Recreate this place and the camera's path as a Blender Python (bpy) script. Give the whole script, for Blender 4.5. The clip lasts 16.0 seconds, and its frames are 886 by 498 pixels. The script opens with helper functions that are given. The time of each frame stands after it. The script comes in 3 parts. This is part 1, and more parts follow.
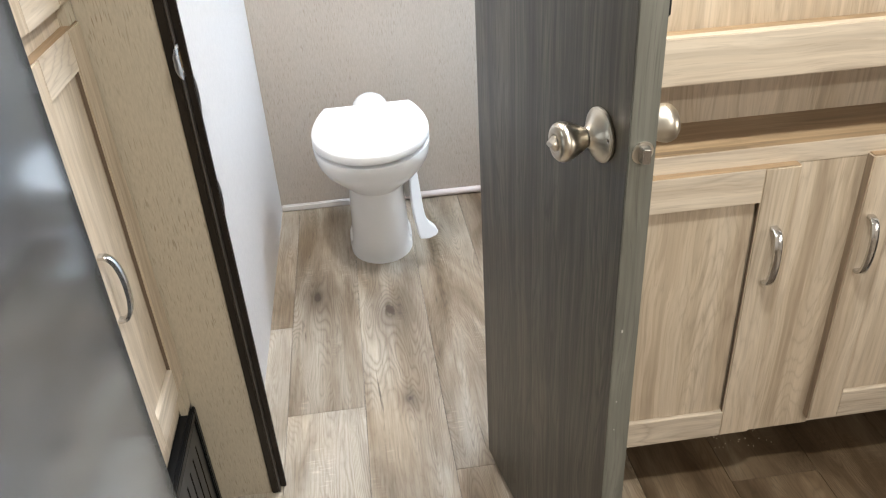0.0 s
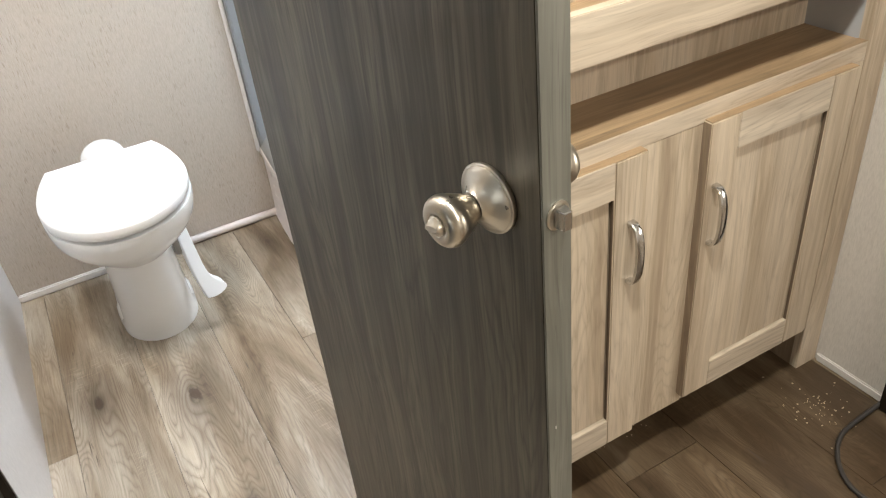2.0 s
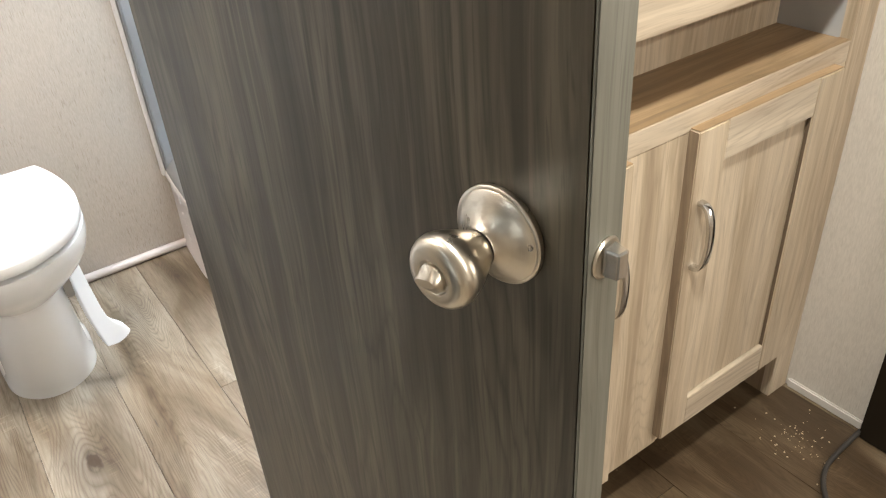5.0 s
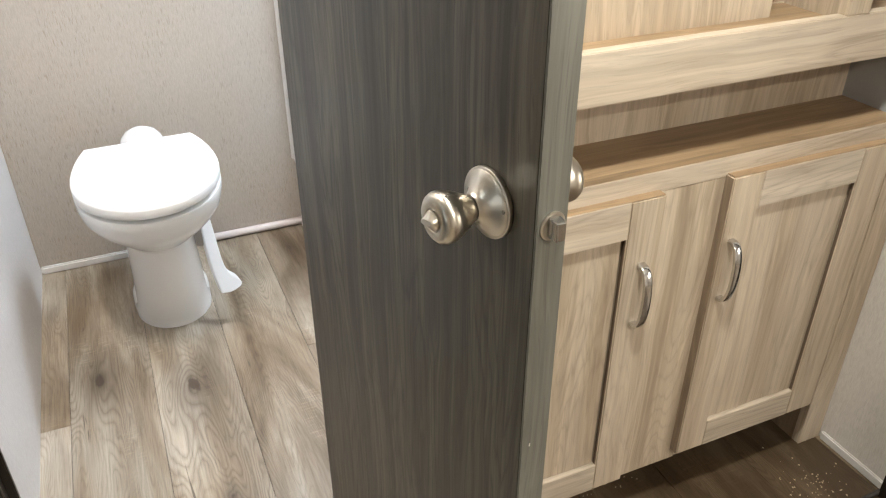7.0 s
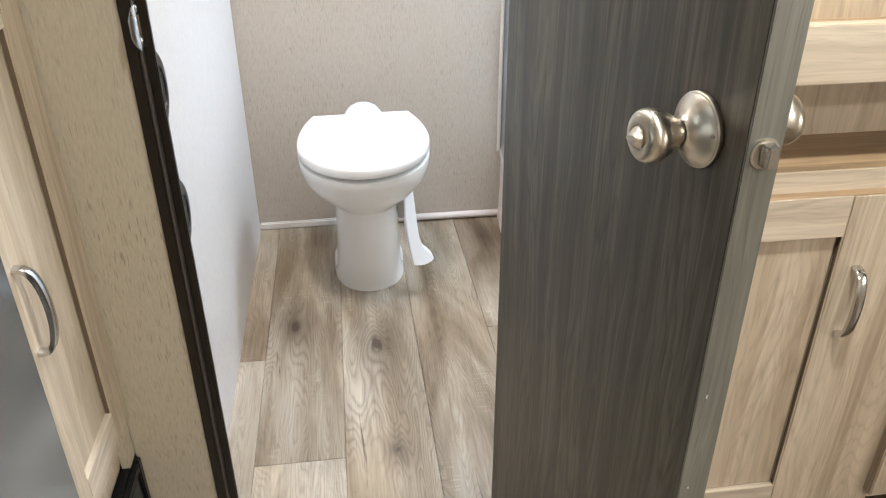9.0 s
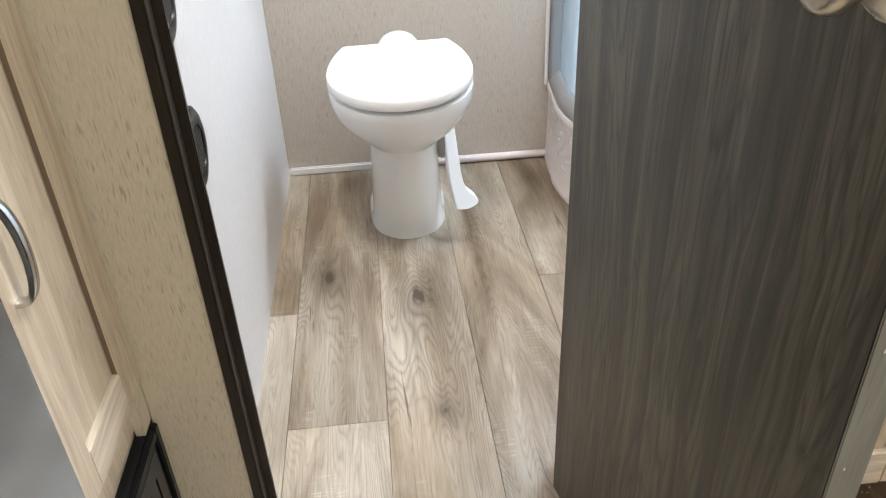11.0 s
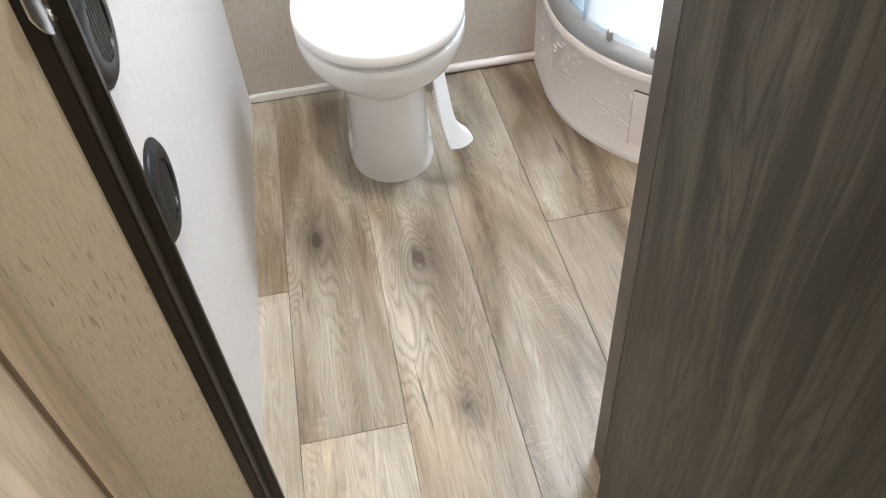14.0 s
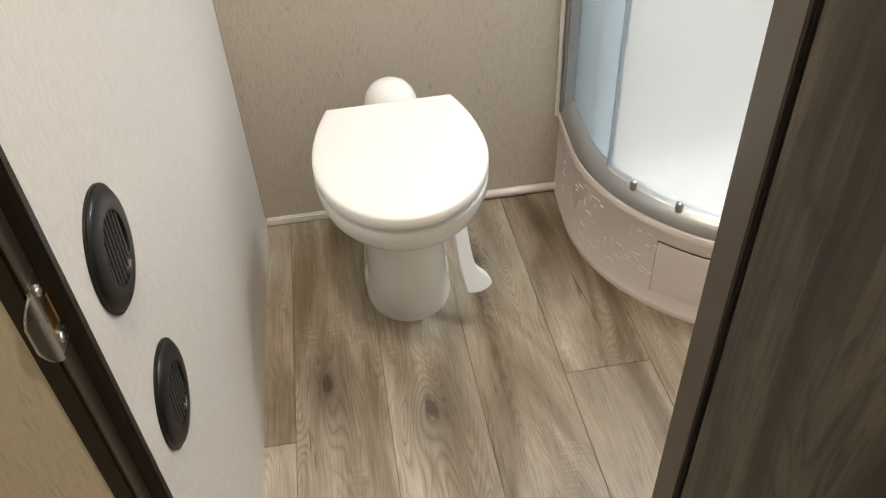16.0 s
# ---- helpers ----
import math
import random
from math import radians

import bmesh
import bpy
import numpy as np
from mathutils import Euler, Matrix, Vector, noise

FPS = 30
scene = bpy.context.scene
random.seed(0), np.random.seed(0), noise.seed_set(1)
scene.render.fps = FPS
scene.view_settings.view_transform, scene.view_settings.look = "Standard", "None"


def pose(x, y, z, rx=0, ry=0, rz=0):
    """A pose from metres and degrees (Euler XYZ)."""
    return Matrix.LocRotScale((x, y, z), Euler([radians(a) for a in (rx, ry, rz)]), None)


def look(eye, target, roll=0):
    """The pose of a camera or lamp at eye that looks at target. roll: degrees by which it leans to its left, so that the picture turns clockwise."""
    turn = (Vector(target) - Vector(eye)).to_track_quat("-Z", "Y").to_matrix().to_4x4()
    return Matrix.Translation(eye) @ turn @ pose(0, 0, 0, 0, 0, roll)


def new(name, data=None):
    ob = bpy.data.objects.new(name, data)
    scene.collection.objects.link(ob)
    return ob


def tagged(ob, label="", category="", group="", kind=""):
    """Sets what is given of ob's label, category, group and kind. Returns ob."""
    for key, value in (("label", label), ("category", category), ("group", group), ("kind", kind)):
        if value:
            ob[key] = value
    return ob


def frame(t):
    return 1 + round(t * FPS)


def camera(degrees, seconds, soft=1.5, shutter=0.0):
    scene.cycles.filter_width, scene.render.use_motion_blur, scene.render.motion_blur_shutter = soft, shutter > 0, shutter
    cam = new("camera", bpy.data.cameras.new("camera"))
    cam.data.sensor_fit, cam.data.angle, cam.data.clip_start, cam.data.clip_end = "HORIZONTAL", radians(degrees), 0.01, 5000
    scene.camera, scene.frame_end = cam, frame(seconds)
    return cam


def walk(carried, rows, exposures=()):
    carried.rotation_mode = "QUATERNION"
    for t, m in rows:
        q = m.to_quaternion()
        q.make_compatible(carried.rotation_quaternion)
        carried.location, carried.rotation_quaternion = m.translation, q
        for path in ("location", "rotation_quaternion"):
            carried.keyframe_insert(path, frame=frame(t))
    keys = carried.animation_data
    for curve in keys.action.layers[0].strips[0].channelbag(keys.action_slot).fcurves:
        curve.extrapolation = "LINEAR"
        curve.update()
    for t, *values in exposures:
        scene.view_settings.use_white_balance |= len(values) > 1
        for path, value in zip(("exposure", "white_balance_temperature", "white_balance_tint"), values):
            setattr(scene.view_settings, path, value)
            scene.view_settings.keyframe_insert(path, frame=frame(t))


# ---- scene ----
cam = camera(59.6, 16.0, 1.2)
PATH = [
    (0, (0.33, 0.142, 1.283), (0.495, 1.842, 0.243), -3.6),
    (0.5, (0.313, 0.225, 1.277), (0.62, 1.888, 0.21), -4.6),
    (1, (0.31, 0.309, 1.269), (0.763, 1.917, 0.168), -5.7),
    (1.5, (0.31, 0.383, 1.265), (0.912, 1.923, 0.14), -6.4),
    (2, (0.314, 0.449, 1.262), (1.031, 1.934, 0.131), -6.7),
    (2.5, (0.321, 0.518, 1.243), (1.12, 1.957, 0.107), -6.6),
    (3, (0.327, 0.573, 1.22), (1.184, 1.976, 0.081), -6.3),
    (3.5, (0.345, 0.613, 1.197), (1.247, 1.99, 0.061), -5.7),
    (4, (0.36, 0.64, 1.165), (1.293, 2.003, 0.038), -4.9),
    (6.5, (0.333, 0.496, 1.221), (1.125, 2.002, 0.169), -0.9),
    (7, (0.327, 0.413, 1.235), (1.008, 1.98, 0.194), -0.2),
    (7.5, (0.33, 0.358, 1.234), (0.883, 1.982, 0.206), 0.2),
    (8, (0.32, 0.322, 1.237), (0.744, 1.994, 0.224), 0.2),
    (8.5, (0.308, 0.317, 1.211), (0.62, 2.025, 0.217), -0.0),
    (9, (0.304, 0.353, 1.156), (0.53, 2.084, 0.181), -0.3),
    (9.2, (0.301, 0.368, 1.139), (0.505, 2.104, 0.167), -0.5),
    (11.3, (0.287, 0.534, 1.036), (0.411, 2.187, -0.083), -2.8),
    (11.5, (0.284, 0.561, 1.045), (0.414, 2.186, -0.112), -3.3),
    (12, (0.281, 0.629, 1.061), (0.426, 2.179, -0.195), -4.2),
    (12.5, (0.269, 0.691, 1.064), (0.429, 2.172, -0.271), -5.4),
    (13, (0.252, 0.735, 1.073), (0.435, 2.144, -0.334), -5.2),
    (13.5, (0.248, 0.767, 1.119), (0.444, 2.136, -0.326), -5.0),
    (14, (0.243, 0.821, 1.16), (0.433, 2.212, -0.264), -4.8),
    (14.5, (0.249, 0.874, 1.19), (0.435, 2.295, -0.206), -4.9),
    (15, (0.26, 0.917, 1.216), (0.448, 2.363, -0.153), -4.5),
    (15.5, (0.26, 0.946, 1.238), (0.451, 2.419, -0.102), -3.9),
    (16, (0.257, 0.972, 1.26), (0.452, 2.476, -0.044), -3.1),
]
EXPOSURES = [(0.0, -0.06, 6250, 10), (1.0, -0.04, 6350, 10), (3.0, 0.05, 6700, 10), (4.0, 0.20, 6750, 10), (6.5, 0.0, 6500, 10), (7.5, -0.08, 6400, 10), (8.5, -0.06, 6300, 10), (11.5, 0.05, 6300, 10), (12.5, 0.10, 6300, 10), (14.0, -0.04, 6450, 10), (15.4, -0.14, 6800, 10), (15.6, -0.38, 7000, 10), (15.8, -0.56, 7350, 10), (16.0, -0.66, 7600, 10)]
walk(cam, [(t, look(eye, target, roll)) for t, eye, target, roll in PATH], EXPOSURES)

# ---------------------------------------------------------------- light
world = bpy.data.worlds.new("world")
scene.world = world
world.use_nodes = True
wn = world.node_tree
sky = wn.nodes.new("ShaderNodeTexSky")
sky.sky_type, sky.sun_disc, sky.sun_elevation, sky.sun_rotation = "NISHITA", False, radians(50), radians(150)
wn.links.new(sky.outputs[0], wn.nodes["Background"].inputs[0])
wn.nodes["Background"].inputs[1].default_value = 0.1


def area(name, watts, size, colour, m, size_y=None):
    lamp = bpy.data.lights.new(name, "AREA")
    lamp.energy, lamp.size, lamp.color = watts, size, colour
    if size_y:
        lamp.shape, lamp.size_y = "RECTANGLE", size_y
    else:
        lamp.shape = "DISK"
    ob = new(name, lamp)
    ob.matrix_world = m
    return ob


DAY = (0.82, 0.91, 1.0)
area("hall_lamp", 24, 0.12, (1.0, 0.985, 0.90), pose(0.70, 0.80, 1.93))
area("rear_lamp", 21, 0.14, (1.0, 0.94, 0.83), pose(1.06, -0.60, 1.93))
area("bath_lamp", 18, 0.16, (1.0, 0.92, 0.82), pose(0.22, 1.55, 1.93))
area("shower_skylight", 25, 0.36, DAY, pose(1.24, 2.30, 1.94), 0.36)
area("window_daylight", 15, 1.1, (1.0, 0.91, 0.78), pose(2.44, -0.35, 1.05, 90, 0, 90), 0.62)

# ---------------------------------------------------------------- helpers


def part(name, bm, material, parent=None, label="", smooth=False, m=None):
    mesh = bpy.data.meshes.new(name)
    bmesh.ops.recalc_face_normals(bm, faces=bm.faces)
    bm.to_mesh(mesh)
    bm.free()
    mesh.materials.append(material)
    ob = new(name, mesh)
    if parent:
        ob.parent = parent
    if m is not None:
        ob.matrix_basis = m
    if label:
        ob["label"] = label
    if smooth:
        for f in mesh.polygons:
            f.use_smooth = True
        mesh.set_sharp_from_angle(angle=radians(38))
    return ob


def empty(name, m=None, parent=None):
    ob = new(name)
    ob.empty_display_size = 0.05
    if m is not None:
        ob.matrix_world = m
    if parent:
        ob.parent = parent
    return ob


def box(x0, x1, y0, y1, z0, z1, bevel=0.0, bm=None, seg=2):
    bm = bm or bmesh.new()
    made = bmesh.ops.create_cube(bm, size=1.0, matrix=Matrix.Translation(((x0 + x1) / 2, (y0 + y1) / 2, (z0 + z1) / 2)) @ Matrix.Diagonal((x1 - x0, y1 - y0, z1 - z0, 1)))
    if bevel:
        edges = list({e for v in made["verts"] for e in v.link_edges})
        bmesh.ops.bevel(bm, geom=edges, offset=bevel, segments=seg, affect="EDGES", clamp_overlap=True)
    return bm


def loft(rings, close=True, cap=True, bm=None):
    """Skin a row of rings of equally many points."""
    bm = bm or bmesh.new()
    vs = [[bm.verts.new(p) for p in ring] for ring in rings]
    n = len(vs[0])
    for a, b in zip(vs, vs[1:]):
        for i in range(n if close else n - 1):
            j = (i + 1) % n
            bm.faces.new((a[i], a[j], b[j], b[i]))
    if cap:
        bm.faces.new(vs[0][::-1])
        bm.faces.new(vs[-1])
    return bm


def lathe(profile, n=40, bm=None, m=Matrix()):
    """Turn (radius, height) pairs about z."""
    rings = [[m @ Vector((r * math.cos(2 * math.pi * i / n), r * math.sin(2 * math.pi * i / n), h)) for i in range(n)] for r, h in profile]
    return loft(rings, bm=bm)


def sweep(path, section, up=Vector((0, 0, 1)), bm=None):
    """Carry a closed section of (side, up) pairs along a path of points; section may be a function of 0..1."""
    rings, path = [], [Vector(p) for p in path]
    for i, p in enumerate(path):
        d = (path[min(i + 1, len(path) - 1)] - path[max(i - 1, 0)]).normalized()
        side = d.cross(up).normalized()
        over = side.cross(d).normalized()
        sec = section(i / (len(path) - 1)) if callable(section) else section
        rings.append([p + side * a + over * b for a, b in sec])
    return loft(rings, bm=bm)


def smooth_path(points, n):
    """A Catmull-Rom line through points."""
    p = [Vector(q) for q in points]
    p = [2 * p[0] - p[1]] + p + [2 * p[-1] - p[-2]]
    out = []
    for k in range(1, len(p) - 2):
        for i in range(n):
            t = i / n
            a, b, c, d = p[k - 1], p[k], p[k + 1], p[k + 2]
            out.append(0.5 * (2 * b + (c - a) * t + (2 * a - 5 * b + 4 * c - d) * t * t + (3 * b - a - 3 * c + d) * t ** 3))
    return out + [p[-2]]


def circle(r, n=10):
    return [(r * math.cos(2 * math.pi * i / n), r * math.sin(2 * math.pi * i / n)) for i in range(n)]


# ---------------------------------------------------------------- materials
class Nodes:
    def __init__(self, name, rough=0.5, metal=0.0):
        self.mat = bpy.data.materials.new(name)
        self.mat.use_nodes = True
        self.t = self.mat.node_tree
        self.bsdf = self.t.nodes["Principled BSDF"]
        self.bsdf.inputs["Roughness"].default_value = rough
        self.bsdf.inputs["Metallic"].default_value = metal

    def put(self, socket, value):
        if isinstance(value, bpy.types.NodeSocket):
            self.t.links.new(value, socket)
        elif value is not None:
            socket.default_value = value

    def node(self, kind, *values, operation=None, data_type=None, blend_type=None):
        n = self.t.nodes.new(kind)
        if operation:
            n.operation = operation
        if data_type:
            n.data_type = data_type
        if blend_type:
            n.blend_type = blend_type
        for s, v in zip(n.inputs, values):
            self.put(s, v)
        return n

    def math(self, op, a, b=None, c=None):
        return self.node("ShaderNodeMath", a, b, c, operation=op).outputs[0]

    def vec(self, op, a, b=None):
        return self.node("ShaderNodeVectorMath", a, b, operation=op).outputs[0]

    def coords(self, stretch=(1, 1, 1), shuffle=0.0):
        """Object coordinates in metres, stretched; shuffle moves each object's pattern by chance."""
        co = self.node("ShaderNodeTexCoord").outputs["Object"]
        if shuffle:
            r = self.node("ShaderNodeObjectInfo").outputs["Random"]
            co = self.vec("ADD", co, self.vec("MULTIPLY", self.node("ShaderNodeCombineXYZ", r, r, r).outputs[0], (7.3 * shuffle, 11.7 * shuffle, 17.1 * shuffle)))
        return self.vec("MULTIPLY", co, stretch)

    def noise(self, co, scale=1.0, detail=3.0, rough=0.55, distort=0.0):
        n = self.node("ShaderNodeTexNoise")
        self.put(n.inputs["Vector"], co)
        for k, v in (("Scale", scale), ("Detail", detail), ("Roughness", rough), ("Distortion", distort)):
            n.inputs[k].default_value = v
        return n.outputs["Fac"]

    def ramp(self, fac, *stops):
        n = self.node("ShaderNodeValToRGB", fac)
        e = n.color_ramp.elements
        while len(e) < len(stops):
            e.new(0.5)
        for s, (at, c) in zip(e, stops):
            s.position, s.color = at, (*c, 1) if len(c) == 3 else c
        return n.outputs[0]

    def range(self, v, a, b, c=0.0, d=1.0):
        n = self.node("ShaderNodeMapRange", v, a, b, c, d)
        return n.outputs[0]

    def mix(self, fac, a, b, how="MIX"):
        n = self.node("ShaderNodeMix", data_type="RGBA", blend_type=how)
        self.put(n.inputs[0], fac)
        self.put(n.inputs[6], a if not isinstance(a, tuple) else (*a, 1))
        self.put(n.inputs[7], b if not isinstance(b, tuple) else (*b, 1))
        return n.outputs[2]

    def done(self, colour=None, rough=None, bump=None, strength=0.2, distance=0.001):
        if colour is not None:
            self.put(self.bsdf.inputs["Base Color"], (*colour, 1) if isinstance(colour, tuple) else colour)
        if rough is not None:
            self.put(self.bsdf.inputs["Roughness"], rough)
        if bump is not None:
            b = self.node("ShaderNodeBump")
            b.inputs["Strength"].default_value, b.inputs["Distance"].default_value = strength, distance
            self.put(b.inputs["Height"], bump)
            self.put(self.bsdf.inputs["Normal"], b.outputs[0])
        return self.mat


def grey(v):
    return (v, v, v)


def along(axis, a, b):
    return tuple(a if k == axis else b for k in "xyz")


def laminate(name, axis, light, mid, dark, rough=0.42, streak=0.36, lines=0.5, big=1.0, pale=0.3, arch=0.25):
    """Printed wood-grain laminate whose grain runs along an axis."""
    m = Nodes(name)
    co = m.coords(shuffle=1.0)
    sway = m.math("MULTIPLY", m.math("SUBTRACT", m.noise(m.vec("MULTIPLY", co, along(axis, 2.2, 5.0)), big, 2.0), 0.5), 0.05)
    co = m.vec("ADD", co, m.node("ShaderNodeCombineXYZ", *along(axis, 0.0, sway)).outputs[0])
    warp = m.noise(m.vec("MULTIPLY", co, along(axis, 1.6, 7.0)), big, 2.0)
    wide = m.noise(m.vec("MULTIPLY", co, along(axis, 0.8, 17.0)), big, 4.0, 0.6, 0.5)
    fine = m.noise(m.vec("MULTIPLY", co, along(axis, 5.0, 260.0)), 1.0, 3.0, 0.6)
    phase = m.math("ADD", m.math("MULTIPLY", wide, 9.0), m.math("MULTIPLY", warp, 14.0))
    ring = m.math("POWER", m.math("ABSOLUTE", m.math("SINE", m.math("MULTIPLY", phase, 3.1416))), 0.45)
    col = m.ramp(wide, (0.30, dark), (0.45, mid), (0.62, light), (0.75, mid))
    gap = m.math("MULTIPLY", m.math("SUBTRACT", 1.0, ring), m.range(m.noise(m.vec("MULTIPLY", co, along(axis, 2.0, 12.0)), 1.0, 2.0), 0.4, 0.62))
    col = m.mix(m.math("MULTIPLY", gap, lines), col, tuple(c * 0.62 for c in dark))
    col = m.mix(m.math("MULTIPLY", m.range(fine, 0.42, 0.70), streak), col, tuple(c * 0.80 for c in mid))
    thin = m.noise(m.vec("MULTIPLY", co, along(axis, 1.6, 62.0)), 1.0, 3.0, 0.6, 0.4)
    col = m.mix(m.math("MULTIPLY", m.range(thin, 0.54, 0.62), pale), col, tuple(min(1.0, c * 1.25) for c in light))
    col = m.mix(m.math("MULTIPLY", m.range(thin, 0.46, 0.37), pale), col, tuple(c * 0.75 for c in dark))
    field = m.noise(m.vec("MULTIPLY", co, along(axis, 0.9, 7.5)), 1.0, 1.5, 0.45, 0.5)
    field = m.math("ADD", m.math("MULTIPLY", field, 30.0), m.math("MULTIPLY", thin, 1.6))
    growth = m.math("POWER", m.math("SUBTRACT", 1.0, m.math("ABSOLUTE", m.math("SINE", m.math("MULTIPLY", field, 3.1416)))), 2.2)
    where = m.range(m.noise(m.vec("MULTIPLY", co, along(axis, 1.3, 8.0)), 1.0, 1.0), 0.46, 0.60)
    col = m.mix(m.math("MULTIPLY", m.math("MULTIPLY", growth, where), arch), col, tuple(c * 0.70 for c in dark))
    pore = m.noise(m.vec("MULTIPLY", co, along(axis, 12.0, 420.0)), 1.0, 1.0, 0.5)
    col = m.mix(m.math("MULTIPLY", m.range(pore, 0.60, 0.70), streak * 0.55), col, tuple(c * 0.55 for c in dark))
    return m.done(col, m.range(fine, 0.2, 0.8, rough - 0.05, rough + 0.08), fine, 0.10, 0.0006)


BLOND = ((0.61, 0.517, 0.405), (0.52, 0.425, 0.313), (0.38, 0.296, 0.212))
blond_v = laminate("blond_wood_upright", "z", *BLOND, pale=0.26, lines=0.42, arch=0.32)
blond_h = laminate("blond_wood_level", "x", (0.63, 0.55, 0.445), (0.56, 0.470, 0.365), (0.42, 0.335, 0.25), arch=0.5)
shelf_wood = laminate("brown_shelf_wood", "x", (0.41, 0.285, 0.168), (0.32, 0.216, 0.124), (0.20, 0.138, 0.080), lines=0.7, arch=0.5)
door_wood = laminate("grey_brown_wood", "z", (0.092, 0.080, 0.058), (0.041, 0.035, 0.0245), (0.0175, 0.0145, 0.0095), 0.37, 0.75, 0.8, 1.0, 0.5, 0.75)
door_wood.node_tree.nodes["Principled BSDF"].inputs["Specular IOR Level"].default_value = 0.5
# edge-band brown with the shade of door sides and toe space mixed in
band_shade_wood = laminate("brown_band_and_shade", "z", (0.36, 0.275, 0.195), (0.29, 0.215, 0.150), (0.20, 0.145, 0.10))
edge_wood = laminate("pale_grey_edge", "z", (0.205, 0.205, 0.178), (0.165, 0.165, 0.142), (0.125, 0.125, 0.107), 0.33, 0.6, 0.15, 1.0, 0.4)


def wallpaper(name, base, tick, amount=0.5):
    """Vinyl wall covering with short upright dashes."""
    m = Nodes(name, 0.55)
    co = m.coords()
    dash = m.noise(m.vec("MULTIPLY", co, (400.0, 400.0, 36.0)), 1.0, 1.0, 0.5)
    patch = m.noise(m.vec("MULTIPLY", co, (10.0, 10.0, 5.0)), 1.0, 3.0)
    weave = m.noise(m.vec("MULTIPLY", co, (420.0, 420.0, 90.0)), 1.0, 2.0)
    col = m.mix(m.range(weave, 0.35, 0.65, 0.0, 0.5), base, tuple(c * 0.78 for c in base))
    col = m.mix(m.math("MULTIPLY", m.range(dash, 0.58, 0.70), m.range(patch, 0.35, 0.65, 0.25 * amount, amount)), col, tick)
    return m.done(col, None, weave, 0.12, 0.0005)


tan_wall = wallpaper("tan_linen_wall", (0.46, 0.405, 0.345), (0.26, 0.215, 0.165), 0.75)
tan_panel = wallpaper("tan_panel_wall", (0.52, 0.458, 0.355), (0.25, 0.19, 0.13), 0.8)
white_wall = wallpaper("white_linen_wall", (0.67, 0.645, 0.63), (0.50, 0.48, 0.465), 0.4)
pale_wall = wallpaper("pale_linen_wall", (0.70, 0.655, 0.605), (0.50, 0.45, 0.40), 0.45)


def paint(name, colour, rough=0.5, metal=0.0, grain=0.06, size=60.0, bump=0.05):
    m = Nodes(name, rough, metal)
    n = m.noise(m.coords(), size, 3.0)
    n2 = m.noise(m.coords(), size * 0.12, 2.0)
    col = m.mix(m.math("MULTIPLY", m.math("ADD", n, n2), grain * 2), colour, tuple(c * 0.6 for c in colour))
    return m.done(col, m.range(n2, 0.3, 0.7, max(rough - 0.04, 0.02), rough + 0.06), n, bump, 0.0004)


ceramic = paint("white_china", (0.80, 0.80, 0.79), 0.12, 0, 0.01, 20, 0.0)
lid_white = paint("white_lid_plastic", (0.80, 0.795, 0.785), 0.42, 0, 0.01, 30, 0.02)
white_trim = paint("white_trim", (0.72, 0.69, 0.66), 0.4, 0, 0.06, 40)
tube_pink = paint("off_white_tube", (0.66, 0.58, 0.55), 0.4, 0, 0.08, 40)
shower_white = paint("white_shower_plastic", (0.74, 0.68, 0.66), 0.3, 0, 0.04, 30, 0.05)
shower_wall_white = paint("white_shower_lining", (0.80, 0.80, 0.80), 0.3, 0, 0.02, 20)
track_grey = paint("satin_grey_track", (0.40, 0.40, 0.40), 0.38, 0.75, 0.05, 80)
casing_brown = paint("dark_brown_casing", (0.016, 0.011, 0.0065), 0.40, 0, 0.15, 90)
jamb_brown = paint("grey_brown_jamb", (0.075, 0.062, 0.052), 0.34, 0, 0.1, 90)
black_plastic = paint("black_plastic", (0.0060, 0.0066, 0.0076), 0.36, 0, 0.1, 120)
louvre_grey = paint("dark_grey_louvre", (0.035, 0.036, 0.038), 0.4, 0, 0.1, 120)
# the vents' black plastic lifted to grey, painting the light on slat edges
lit_slat_grey = paint("lit_slat_plastic", (0.085, 0.087, 0.092), 0.35, 0, 0.1, 120)
# near-black colour that stands in for the shade inside gaps and openings
opening_shade = paint("near_black_shade", (0.004, 0.004, 0.004), 0.9)
for dull, level in ((opening_shade, 0.1), (black_plastic, 0.3), (casing_brown, 0.3)):
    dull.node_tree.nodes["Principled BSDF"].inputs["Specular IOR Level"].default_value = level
lining_grey = paint("cool_grey_lining", (0.46, 0.47, 0.49), 0.5, 0, 0.08, 60)
ceiling_white = paint("white_ceiling", (0.72, 0.71, 0.69), 0.7, 0, 0.05, 30)
cord_black = paint("dark_rubber_cord", (0.045, 0.040, 0.037), 0.55, 0, 0.1, 90)
brass = paint("brass", (0.62, 0.38, 0.13), 0.3, 1.0)
# brown for the shaded inner side of door stiles
groove_shade = paint("groove_shade_brown", (0.17, 0.12, 0.080), 0.7, 0, 0.2, 120)
crumb_pale = paint("pale_sawdust", (0.62, 0.52, 0.38), 0.9)


def brushed(name, colour, rough, axis="z", amount=0.12):
    m = Nodes(name, rough, 1.0)
    n = m.noise(m.vec("MULTIPLY", m.coords(), along(axis, 30.0, 900.0)), 1.0, 2.0)
    return m.done(m.mix(m.range(n, 0.3, 0.7, 0, 0.3), colour, tuple(c * 0.8 for c in colour)), m.range(n, 0.2, 0.8, rough - amount / 2, rough + amount), None)


